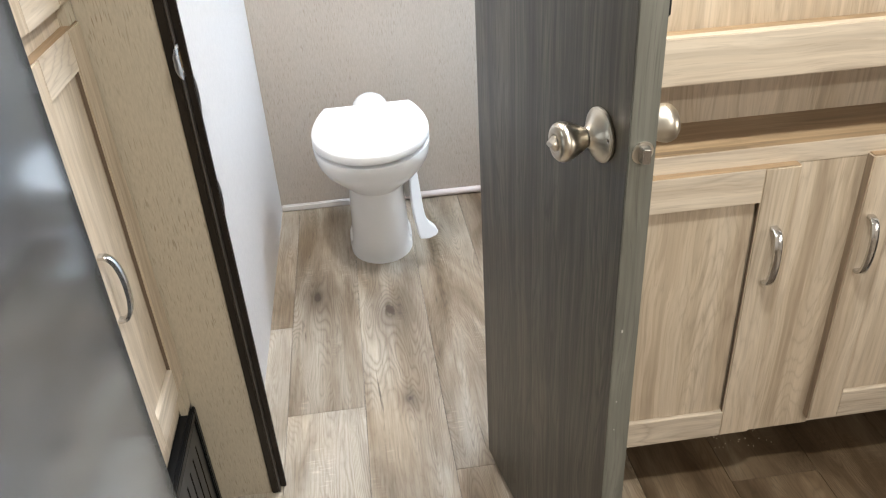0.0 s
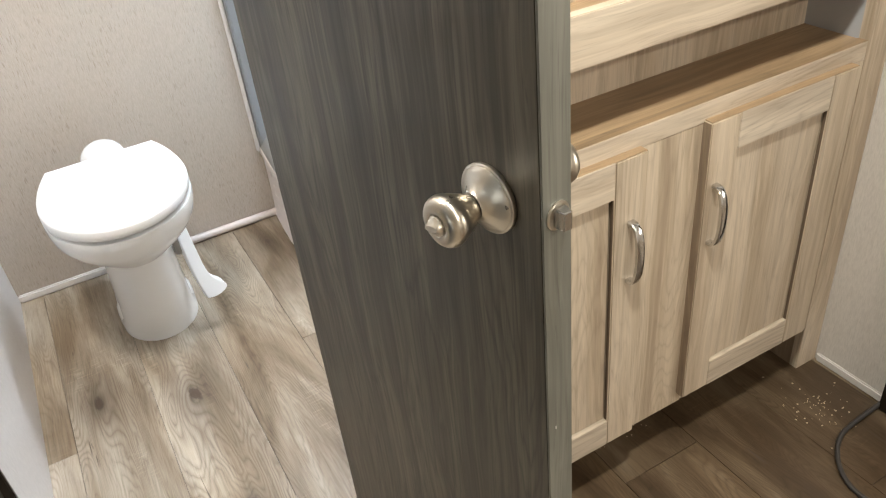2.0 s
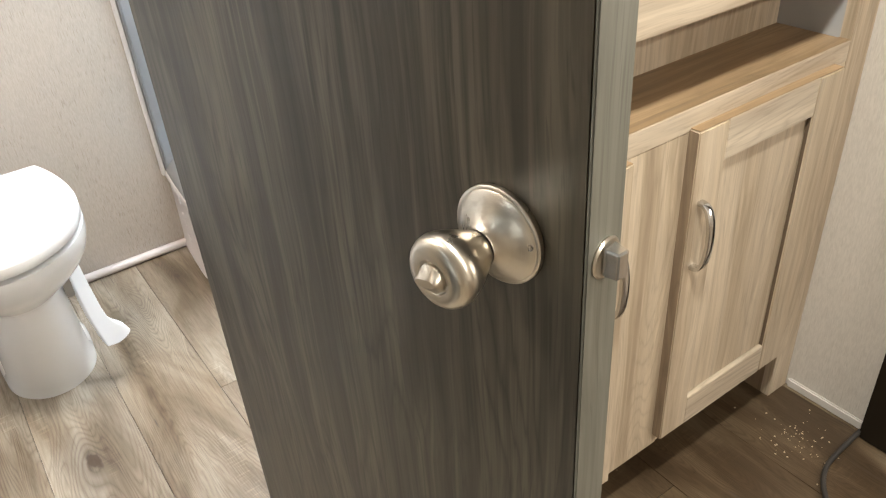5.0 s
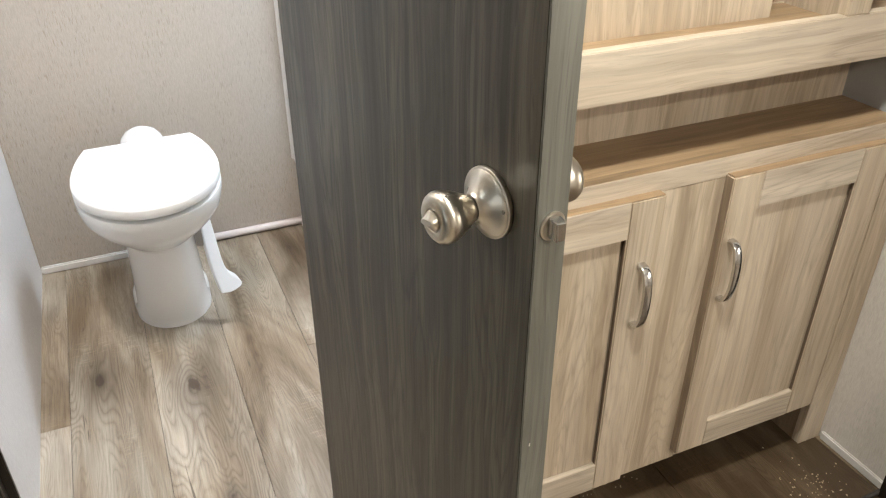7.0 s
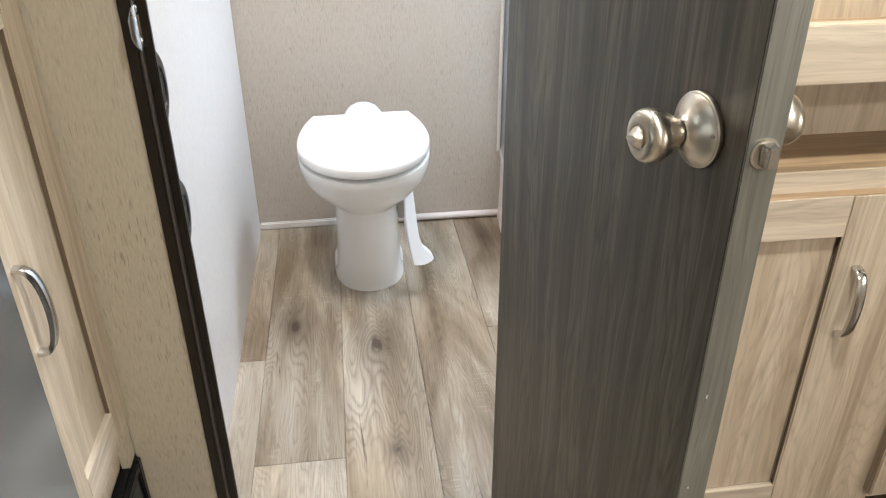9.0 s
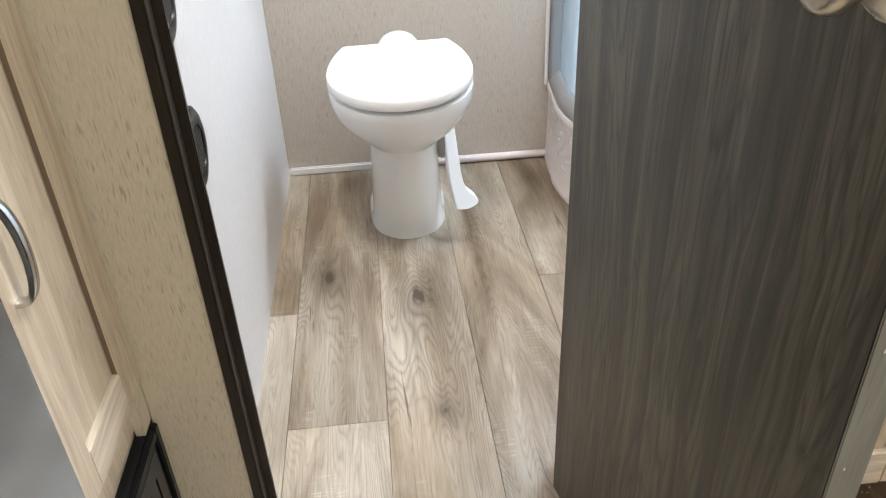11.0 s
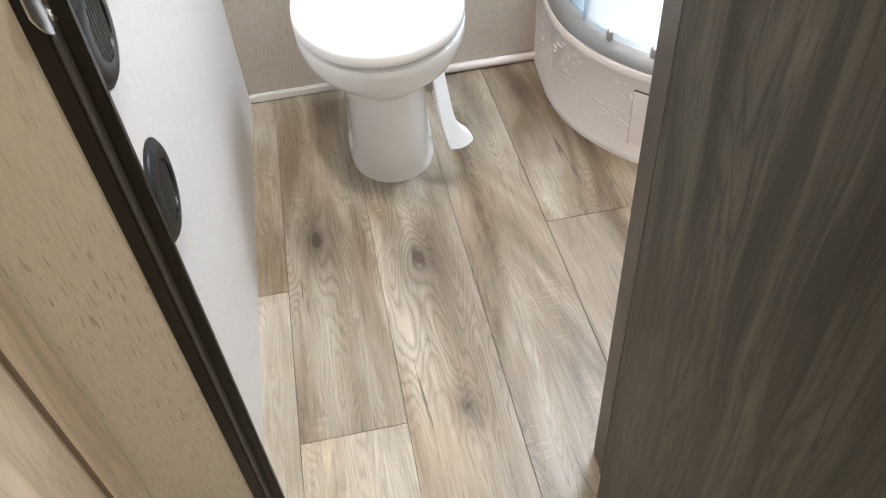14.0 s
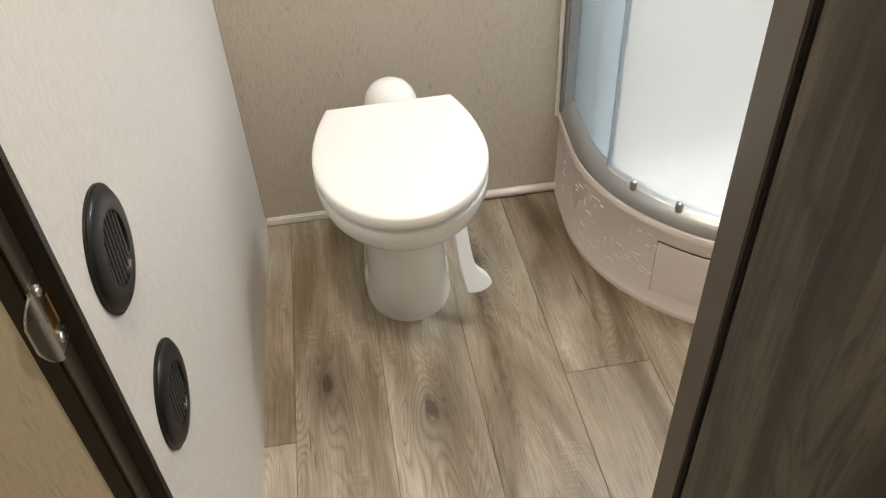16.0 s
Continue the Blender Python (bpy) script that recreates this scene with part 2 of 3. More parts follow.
def turned(name, colour, rough):
    """Satin metal brushed on a lathe: fine rings round the local z axis, fanned highlights."""
    m = Nodes(name, rough, 1.0)
    co = m.node("ShaderNodeTexCoord").outputs["Object"]
    sep = m.node("ShaderNodeSeparateXYZ", co)
    out = m.math("SQRT", m.math("ADD", m.math("MULTIPLY", sep.outputs[0], sep.outputs[0]), m.math("MULTIPLY", sep.outputs[1], sep.outputs[1])))
    rings = m.noise(m.node("ShaderNodeCombineXYZ", m.math("MULTIPLY", out, 2600.0), m.math("MULTIPLY", sep.outputs[2], 2600.0), 0.0).outputs[0], 1.0, 2.0)
    smear = m.noise(co, 55.0, 3.0)
    tangent = m.node("ShaderNodeTangent")
    tangent.direction_type, tangent.axis = "RADIAL", "Z"
    m.bsdf.inputs["Anisotropic"].default_value = 0.6
    m.put(m.bsdf.inputs["Tangent"], tangent.outputs[0])
    col = m.mix(m.range(rings, 0.3, 0.7, 0.0, 0.35), colour, tuple(c * 0.78 for c in colour))
    return m.done(col, m.range(smear, 0.3, 0.7, rough - 0.012, rough + 0.02), rings, 0.06, 0.0002)


nickel = turned("satin_nickel", (0.58, 0.54, 0.47), 0.28)
chrome = brushed("polished_nickel", (0.66, 0.66, 0.66), 0.16, "z", 0.06)
steel = paint("clear_zinc_steel", (0.62, 0.61, 0.60), 0.25, 1.0)
fridge_grey = paint("grey_steel_door", (0.30, 0.335, 0.375), 0.12, 0.90, 0.01, 6, 0.0)
for link in list(fridge_grey.node_tree.links):
    if link.to_socket.name == "Roughness":
        fridge_grey.node_tree.links.remove(link)

glass_mat = Nodes("shower_glass", 0.32)
glass_mat.bsdf.inputs["Transmission Weight"].default_value = 1.0
glass_mat.bsdf.inputs["IOR"].default_value = 1.45
glass = glass_mat.done((0.90, 0.95, 1.0))
tint_mat = Nodes("tinted_glass", 0.25)
tint_mat.bsdf.inputs["Transmission Weight"].default_value = 1.0
tint_mat.bsdf.inputs["IOR"].default_value = 1.45
tinted = tint_mat.done((0.68, 0.85, 1.0))

edge_teal = paint("glass_edge", (0.24, 0.33, 0.42), 0.2)
glow = Nodes("lamp_diffuser", 0.5)
glow.bsdf.inputs["Emission Color"].default_value = (1.0, 0.94, 0.86, 1)
glow.bsdf.inputs["Emission Strength"].default_value = 6.0
glow = glow.done((0.9, 0.9, 0.9))


def plank_material():
    """Vinyl plank print: broad tone, growth lines that bend round knots, fine fibre, cracks and saw marks."""
    m = Nodes("grey_oak_plank", 0.42)
    info = m.node("ShaderNodeObjectInfo")
    co = m.node("ShaderNodeTexCoord").outputs["Object"]
    r = info.outputs["Random"]
    off = m.node("ShaderNodeCombineXYZ", m.math("MULTIPLY", r, 13.0), m.math("MULTIPLY", r, 29.0), 0.0).outputs[0]
    mv = m.vec("ADD", co, off)
    sep = m.node("ShaderNodeSeparateXYZ", co)
    x, y = sep.outputs[0], sep.outputs[1]
    wob = m.math("MULTIPLY", m.math("SUBTRACT", m.noise(m.vec("MULTIPLY", mv, (34.0, 15.0, 1.0)), 1.0, 3.0), 0.5), 0.034)
    bend, dark, near = 0.0, 0.0, 0.0
    for kx, ky, size in ((0.135, 2.054, 0.9), (0.343, 1.938, 1.1), (0.705, 2.475, 0.6), (0.365, 1.565, 0.45), (0.52, 2.37, 0.4), (0.36, 0.98, 0.9), (1.28, 0.98, 0.8)):
        dx, dy = m.math("MULTIPLY", m.math("SUBTRACT", x, kx), 1.0 / size), m.math("MULTIPLY", m.math("SUBTRACT", y, ky), 0.50 / size)
        d = m.math("ADD", m.math("SQRT", m.math("ADD", m.math("MULTIPLY", dx, dx), m.math("MULTIPLY", dy, dy))), wob)
        bend = m.math("ADD", m.range(d, 0.10, 0.0, 0.0, 6.0), bend)
        near = m.math("MAXIMUM", m.range(d, 0.12, 0.02), near)
        core = m.math("MULTIPLY", m.range(d, 0.024, 0.008), 0.95)
        halo = m.math("MULTIPLY", m.math("POWER", m.range(d, 0.095, 0.0), 1.4), 0.75)
        dark = m.math("MAXIMUM", m.math("MAXIMUM", core, halo), dark)
    broad = m.noise(m.vec("MULTIPLY", mv, (8.0, 1.5, 1.0)), 1.0, 5.0, 0.58, 0.7)
    warm = m.noise(m.vec("MULTIPLY", mv, (4.0, 1.8, 1.0)), 1.0, 2.0)
    swirl = m.noise(m.vec("MULTIPLY", mv, (8.5, 1.0, 1.0)), 1.0, 2.0, 0.45, 0.55)
    phase = m.math("ADD", m.math("ADD", m.math("MULTIPLY", swirl, 66.0), m.math("MULTIPLY", bend, 0.55)), m.math("MULTIPLY", wob, 46.0))
    wave = m.math("ABSOLUTE", m.math("SINE", m.math("MULTIPLY", phase, 3.1416)))
    ring = m.math("POWER", wave, 0.5)
    fibre = m.noise(m.vec("MULTIPLY", mv, (300.0, 9.0, 1.0)), 1.0, 4.0, 0.65)
    mid = m.noise(m.vec("MULTIPLY", mv, (90.0, 3.5, 1.0)), 1.0, 3.0, 0.6, 0.6)
    patch = m.noise(m.vec("MULTIPLY", mv, (7.0, 1.9, 1.0)), 1.0, 2.0)
    # alpha carries each plank's tone, painted light and shade included
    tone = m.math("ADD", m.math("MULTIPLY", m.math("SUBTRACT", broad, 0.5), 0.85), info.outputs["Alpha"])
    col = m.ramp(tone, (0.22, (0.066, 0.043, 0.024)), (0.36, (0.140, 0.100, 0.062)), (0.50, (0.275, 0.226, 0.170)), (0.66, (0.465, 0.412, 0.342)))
    col = m.mix(m.range(warm, 0.42, 0.66, 0.0, 0.6), col, m.mix(1.0, col, (0.95, 0.83, 0.68), "MULTIPLY"))
    shown = m.math("MAXIMUM", m.range(patch, 0.40, 0.60, 0.14, 0.52), m.math("MULTIPLY", near, 0.6))
    lines = m.math("MULTIPLY", m.math("POWER", m.math("SUBTRACT", 1.0, wave), 1.6), shown)
    col = m.mix(lines, col, m.mix(1.0, col, (0.42, 0.37, 0.32), "MULTIPLY"))
    crest = m.math("MULTIPLY", m.math("POWER", wave, 7.0), m.math("MULTIPLY", shown, 0.40))
    col = m.mix(crest, col, m.mix(1.0, col, (1.28, 1.30, 1.33), "MULTIPLY"))
    col = m.mix(m.math("MULTIPLY", m.range(mid, 0.53, 0.66), 0.30), col, m.mix(1.0, col, (0.58, 0.55, 0.52), "MULTIPLY"))
    col = m.mix(m.math("MULTIPLY", m.range(fibre, 0.52, 0.68), 0.50), col, m.mix(1.0, col, (0.50, 0.47, 0.44), "MULTIPLY"))
    col = m.mix(m.math("MULTIPLY", m.range(fibre, 0.46, 0.28), 0.40), col, m.mix(1.0, col, (1.36, 1.38, 1.41), "MULTIPLY"))
    crack = m.noise(m.vec("MULTIPLY", mv, (50.0, 2.2, 1.0)), 1.0, 3.0, 0.7, 1.2)
    col = m.mix(m.math("MULTIPLY", m.range(crack, 0.67, 0.72), 0.80), col, (0.070, 0.052, 0.040))
    saw = m.math("MULTIPLY", m.range(m.noise(m.vec("MULTIPLY", mv, (26.0, 190.0, 1.0)), 1.0, 1.0), 0.54, 0.68), m.range(m.noise(m.vec("MULTIPLY", mv, (11.0, 4.0, 1.0)), 1.0, 1.0), 0.60, 0.68))
    col = m.mix(m.math("MULTIPLY", saw, 0.60), col, m.mix(1.0, col, (1.45, 1.45, 1.45), "MULTIPLY"))
    col = m.mix(dark, col, (0.062, 0.041, 0.026))
    return m.done(col, m.range(fibre, 0.2, 0.8, 0.32, 0.48), m.math("ADD", fibre, m.math("MULTIPLY", ring, 0.5)), 0.18, 0.0006)


plank_mat = plank_material()
joint_mat = paint("brown_joint", (0.115, 0.092, 0.070), 0.7)

# ---------------------------------------------------------------- structure
CEIL = 1.98
FAR, WALL, RIGHT = 2.62, 1.33, 1.575


def structure(name, bm, material, label, category, smooth=False):
    return tagged(part(name, bm, material, smooth=smooth), label, category, kind="structure")


floor = structure("floor", box(-0.95, 2.5, -1.7, 2.72, -0.06, -0.0035), joint_mat, "grey oak-look vinyl plank floor running into the bathroom", "floor")
structure("ceiling", box(-0.95, 2.5, -1.7, 2.8, CEIL, CEIL + 0.05), ceiling_white, "plain white ceiling panel over hall and bathroom", "ceiling")
structure("wall_bath_back", box(-0.08, 1.80, FAR, FAR + 0.08, 0, CEIL), tan_wall, "tan linen-textured bathroom wall behind the toilet", "wall")
structure("wall_bath_left", box(-0.05, 0.008, 1.349, FAR, 0, CEIL), white_wall, "white linen-textured bathroom side wall with two vents", "wall")
structure("wall_bath_right", box(1.70, 1.78, 1.432, FAR, 0, CEIL), shower_wall_white, "plain white wall closing the shower side", "wall")
structure("wall_doorway_left", box(-0.065, 0.047, WALL, 1.349, 0, CEIL), tan_panel, "tan linen-textured wall panel beside the bathroom door", "wall")
structure("wall_doorway_right", box(0.590, 1.80, 1.40, 1.432, 0, CEIL), pale_wall, "pale wall behind the storage cabinet", "wall")
structure("wall_over_door", box(0.044, 0.588, 1.345, 1.46, 1.88, CEIL), tan_panel, "tan panel above the bathroom doorway", "wall")
structure("wall_hall_right", box(RIGHT, RIGHT + 0.06, 1.047, 1.40, 0, CEIL), pale_wall, "pale linen-textured wall at the end of the cabinet", "wall")
east = bmesh.new()
box(2.40, 2.48, -1.7, -0.95, 0, CEIL, bm=east)
box(2.40, 2.48, 0.25, 1.0, 0, CEIL, bm=east)
box(2.40, 2.48, -0.95, 0.25, 0, 0.70, bm=east)
box(2.40, 2.48, -0.95, 0.25, 1.40, CEIL, bm=east)
structure("wall_hall_east", east, pale_wall, "pale side wall with a daylight window", "wall")
structure("wall_hall_stub", box(RIGHT + 0.06, 2.48, 1.0, 1.08, 0, CEIL), pale_wall, "pale wall closing the living area", "wall")
structure("wall_hall_west", box(-0.95, -0.88, -1.7, 1.45, 0, CEIL), pale_wall, "pale wall behind fridge and pantry", "wall")
structure("wall_hall_north", box(-0.88, -0.065, 1.392, 1.45, 0, CEIL), pale_wall, "pale wall behind the pantry", "wall")
structure("wall_hall_south", box(-0.95, 2.48, -1.78, -1.70, 0, CEIL), pale_wall, "pale wall closing the living area", "wall")

# corner strip and skirting
structure("trim_corner", box(0.008, 0.015, FAR - 0.007, FAR, 0.024, CEIL, 0.002), tan_wall, "thin tan corner strip between bathroom walls", "trim")
structure("baseboard_bath", box(0.008, 0.262, FAR - 0.012, FAR, 0.0, 0.024, 0.004), white_trim, "thin white wooden strip along the bathroom wall", "baseboard")
structure("baseboard_hall", box(RIGHT - 0.008, RIGHT, 1.05, 1.212, 0.0, 0.022, 0.003), white_trim, "thin off-white strip at the foot of the wall", "baseboard")
structure("trim_dark_post", box(1.548, 1.64, 0.88, 1.046, 0, CEIL, 0.004), casing_brown, "dark brown upright trim post beside the pale wall", "trim")

# doorway frame
structure("door_frame_left", box(0.047, 0.0625, 1.3245, 1.349, 0, 1.88, 0.002), casing_brown, "dark brown door casing beside the tan wall panel", "door frame")
structure("door_frame_rebate", box(0.0625, 0.0645, 1.3262, 1.349, 0, 1.88), jamb_brown, "grey-brown rebate strip holding the strike plate", "door frame")
structure("door_stop_left", box(0.0645, 0.0765, 1.3395, 1.349, 0, 1.88, 0.0015), casing_brown, "dark brown door stop strip", "door frame")
structure("door_frame_right", box(0.548, 0.590, 1.385, 1.432, 0, 1.88, 0.002), jamb_brown, "grey-brown hinge-side door jamb", "door frame")
structure("door_lip_right", box(0.5445, 0.548, 1.386, 1.394, 0, 1.88, 0.0015), jamb_brown, "thin raised lip on the hinge jamb", "door frame")
structure("door_frame_head", box(0.044, 0.590, 1.33, 1.40, 1.865, 1.88, 0.0), casing_brown, "dark brown door head", "door frame")
# added filler: the hinge gap's shade painted as a near-black block
structure("wall_behind_door", box(0.5560, 0.590, 1.350, 1.384, 0, 1.88), opening_shade, "near-black filler standing in for shade in the gap behind the hinge side", "door frame")

# ---------------------------------------------------------------- bathroom door
HINGE = Vector((0.5185, 1.338, 0.0))
door = tagged(empty("door_1", pose(*HINGE, 0, 0, -79.5)), "dark grey wood-grain bathroom door standing open into the hall", "door", kind="structure")
part("door_leaf", box(0.0, 0.4755, 0.0, 0.032, 0.030, 1.86, 0.0012), door_wood, door)
part("edge_band", box(0.4753, 0.4775, -0.0006, 0.0326, 0.030, 1.86, 0.0008), edge_wood, door, "pale grey edge band with small scuffs")
scuff = bmesh.new()
for sz, sw, sh in ((0.690, 0.0013, 0.0019), (0.575, 0.0011, 0.0012), (0.525, 0.0011, 0.0009)):
    box(0.4774, 0.4778, 0.009, 0.009 + sw, sz - sh, sz + sh, bm=scuff)
part("scuff", scuff, white_trim, door, "pale chips in the edge band")
KU, KZ = 0.417, 0.929
for side, flip in ((0.0, 90), (0.032, -90)):
    m = pose(KU, side, KZ, flip, 0, 0)
    lock = part("rosette", lathe([(0.0, 0.0), (0.0310, 0.0), (0.0320, 0.0012), (0.0320, 0.0040), (0.0312, 0.0050), (0.0300, 0.0053), (0.0293, 0.0062), (0.0240, 0.0090), (0.0183, 0.0128), (0.0142, 0.0164), (0.0122, 0.0190), (0.0117, 0.0205), (0.0, 0.0205)], 64), nickel, door, "satin nickel round backplate", True, m)
    # shade in the gap at the knob's neck, painted as a black plug
    part("neck_gap", lathe([(0.0, 0.0200), (0.0105, 0.0200), (0.0105, 0.0222), (0.0, 0.0222)], 32), opening_shade, lock, "near-black filler painting the shade between knob and backplate", True)
    part("door_knob", lathe([(0.0, 0.0214), (0.0115, 0.0214), (0.0121, 0.0219), (0.0133, 0.0244), (0.0157, 0.0292), (0.0183, 0.0345), (0.0206, 0.0396), (0.0221, 0.0440), (0.0229, 0.0478), (0.0227, 0.0513), (0.0214, 0.0547), (0.0190, 0.0572), (0.0158, 0.0585), (0.0126, 0.0588), (0.0108, 0.0584), (0.0099, 0.0572), (0.0, 0.0572)], 64), nickel, lock, "satin nickel tulip-shaped knob", True)
    if flip == 90:
        turn = []
        for k, (h, wide, deep) in enumerate(((0.0566, 0.0090, 0.0090), (0.0592, 0.0090, 0.0090), (0.0600, 0.0088, 0.0082), (0.0620, 0.0087, 0.0056), (0.0641, 0.0085, 0.0036), (0.0649, 0.0078, 0.0026))):
            turn.append([Vector((wide * math.cos(2 * math.pi * i / 32), deep * math.sin(2 * math.pi * i / 32), h)) for i in range(32)])
        part("lock_button", loft(turn), nickel, lock, "small wedge-shaped turn button", True, pose(0, 0, 0, 0, 0, 14))
    part("screw", lathe([(0.0, 0.0), (0.0022, 0.0), (0.0022, 0.0012), (0.0, 0.0014)], 12), steel, lock, "", True, pose(0.0268, 0.004, 0.0066))
m = pose(0.4775, 0.016, KZ, 0, 90, 0)
bolt = part("latch_face", lathe([(0.0, 0.0), (0.0125, 0.0), (0.0130, 0.0012), (0.0118, 0.0024), (0.0100, 0.0026), (0.0, 0.0026)], 32), nickel, door, "round nickel latch plate", True, m)
wedge = loft([[Vector((-0.009, -0.0062, 0.002)), Vector((0.009, -0.0062, 0.002)), Vector((0.009, 0.0068, 0.002)), Vector((-0.009, 0.0068, 0.002))],
              [Vector((-0.0088, -0.0058, 0.0125)), Vector((0.0088, -0.0058, 0.0125)), Vector((0.0088, 0.0030, 0.0140)), Vector((-0.0088, 0.0030, 0.0140))]])
bmesh.ops.bevel(wedge, geom=list(wedge.edges), offset=0.0012, segments=2, affect="EDGES")
part("latch_bolt", wedge, steel, bolt, "bevelled nickel spring latch", True)
for hz in (0.25, 1.55):
    part("hinge", lathe([(0.0, 0.0), (0.005, 0.0), (0.005, 0.07), (0.0, 0.07)], 14), jamb_brown, door, "brown hinge knuckle", True, pose(-0.004, 0.034, hz))

# strike plate on the frame
strike = tagged(empty("strike_plate", pose(0.0647, 1.3325, 0.940)), "bright metal strike plate screwed to the door frame", "strike plate")
sp = bmesh.new()
for y0, y1, z0, z1 in ((-0.012, 0.011, -0.027, -0.012), (-0.012, 0.011, 0.012, 0.027), (-0.012, -0.006, -0.012, 0.012), (0.007, 0.011, -0.012, 0.012)):
    box(0.0, 0.0016, y0, y1, z0, z1, bm=sp)
lip = []
for k in range(9):
    a = k / 8
    h = 0.027 * math.sqrt(max(0.0, 1 - (a * 0.93) ** 2))
    xo = 0.0016 - 0.006 * a * a
    lip.append([Vector((xo, -0.012 - 0.0115 * a, -h)), Vector((xo, -0.012 - 0.0115 * a, h)), Vector((xo + 0.0016, -0.012 - 0.0115 * a, h)), Vector((xo + 0.0016, -0.012 - 0.0115 * a, -h))])
loft(lip, bm=sp)
part("plate", sp, steel, strike, "", True)
part("latch_hole", box(-0.0004, 0.0006, -0.007, 0.008, -0.013, 0.013), brass, strike, "raw brown hole behind the plate")
for sz in (-0.0195, 0.0195):
    part("screw", lathe([(0.0, 0.0), (0.0048, 0.0), (0.0040, 0.0016), (0.0, 0.0020)], 16), steel, strike, "", True, pose(0.0014, 0.0, sz, 0, 90, 0))

# ---------------------------------------------------------------- vents in the bathroom wall


def vent(y, z, turn):
    v = tagged(empty("wall_vent", pose(0.008, y, z, 0, 90, 0) @ pose(0, 0, 0, 0, 0, turn)), "black round plastic furnace vent with slanted louvres", "vent", "vents in the white wall")
    ring = bmesh.new()
    prof = [(0.0375, 0.004), (0.0385, 0.0092), (0.042, 0.0098), (0.050, 0.0092), (0.058, 0.0078), (0.0615, 0.0058), (0.0625, 0.0034), (0.0655, 0.0028), (0.0655, 0.0), (0.0375, 0.0)]
    n = 64
    rings = [[Vector((r * math.cos(2 * math.pi * i / n), r * math.sin(2 * math.pi * i / n), h)) for i in range(n)] for r, h in prof + prof[:1]]
    loft(rings, cap=False, bm=ring)
    part("vent_ring", ring, black_plastic, v, "", True)
    # shallow black disc paints the unlit depth of the duct
    part("vent_back", lathe([(0.0, 0.0006), (0.0415, 0.0006), (0.0415, 0.0012), (0.0, 0.0012)], 40), opening_shade, v, "near-black disc painting the shade of the duct opening")
    for k in range(7):
        o = -0.0285 + 0.0095 * k
        half = math.sqrt(0.0380 ** 2 - o * o)
        # slats paler than the ring: their lit edges are put into the colour
        part("louvre", box(-half, half, -0.0007, 0.0007, -0.0009, 0.0009, 0.0), lit_slat_grey, v, "", False, pose(0, o, 0.0070, 0, 0, 0))
    return v


vent(1.594, 0.780, -8)
vent(1.596, 0.556, -8)

# ---------------------------------------------------------------- cabinet pulls and doors


def pull(parent, m, length=0.112, rise=0.025):
    """Arched flat bar; local z runs along it, local -y stands out from the door."""
    h = length / 2
    path = []
    for k in range(25):
        a = math.pi * k / 24
        path.append((0, -rise * math.sin(a) ** 0.62, -h * math.cos(a) * 0.98))
    def sec(f):
        w = 0.0062 + 0.0008 * math.sin(math.pi * f)
        t = 0.0026
        return [(-w, -t), (-w * 0.7, -t * 1.35), (w * 0.7, -t * 1.35), (w, -t), (w, t), (w * 0.6, t * 1.3), (-w * 0.6, t * 1.3), (-w, t)]
    rings = []
    P = [Vector(p) for p in path]
    for i, p in enumerate(P):
        d = (P[min(i + 1, 24)] - P[max(i - 1, 0)]).normalized()
        side = Vector((1, 0, 0))
        over = d.cross(side).normalized()
        rings.append([p + side * a + over * b for a, b in sec(i / 24)])
    return part("handle", loft(rings), chrome, parent, "arched polished nickel pull", True, m)


def shaker_door(parent, name, w, z0, z1, m, handle_u, handle_z, frame_w=0.062, label="", length=0.112):
    """Framed door; local x runs across, local -y is its front."""
    d = empty(name, None, parent)
    d.matrix_basis = m
    if label:
        d["label"] = label
    t = 0.018
    part("stile", box(0, frame_w, -t, 0, z0, z1, 0.0022), blond_v, d)
    part("stile", box(w - frame_w, w, -t, 0, z0, z1, 0.0022), blond_v, d)
    part("rail", box(frame_w, w - frame_w, -t + 0.0003, 0, z0, z0 + frame_w, 0.0010), blond_h, d)
    part("rail", box(frame_w, w - frame_w, -t + 0.0003, 0, z1 - frame_w, z1, 0.0010), blond_h, d)
    part("panel", box(frame_w + 0.0004, w - frame_w - 0.0030, -t + 0.0085, -0.003, z0 + frame_w + 0.0009, z1 - frame_w - 0.0009, 0.0008), blond_v, d)
    # thin strip paints the stile's shaded inner side beside the panel
    part("groove", box(w - frame_w - 0.0008, w - frame_w + 0.0002, -t + 0.0026, -t + 0.0084, z0 + frame_w + 0.001, z1 - frame_w - 0.001), groove_shade, d, "brown strip painting the shade on the inner side of the stile")
    # bands are browner by themselves and darkened again for shade
    part("edge_band", box(-0.0006, 0.0002, -t + 0.0016, -0.0004, z0 + 0.002, z1 - 0.002), band_shade_wood, d, "edge band, browner partly for the shade on it")
    part("edge_band", box(0.002, w - 0.002, -t + 0.0016, -0.0004, z1 - 0.0002, z1 + 0.0006), shelf_wood, d, "edge band, browner partly for the shade on it")
    pull(d, pose(handle_u, -t, handle_z), length)
    return d


# ---------------------------------------------------------------- storage cabinet
YF = 1.217
cab = tagged(empty("storage_cabinet", pose(0.0, 0.0, 0.0)), "light wood storage cabinet with two framed doors and open shelves", "cabinet")
part("face_stile", box(0.600, 0.700, YF, YF + 0.019, 0.0, 1.94, 0.001), blond_v, cab)
part("face_stile", box(1.010, 1.160, YF, YF + 0.019, 0.112, 0.714, 0.001), blond_v, cab)
part("face_stile", box(1.513, RIGHT - 0.002, YF, YF + 0.019, 0.0, 1.94, 0.001), blond_v, cab)
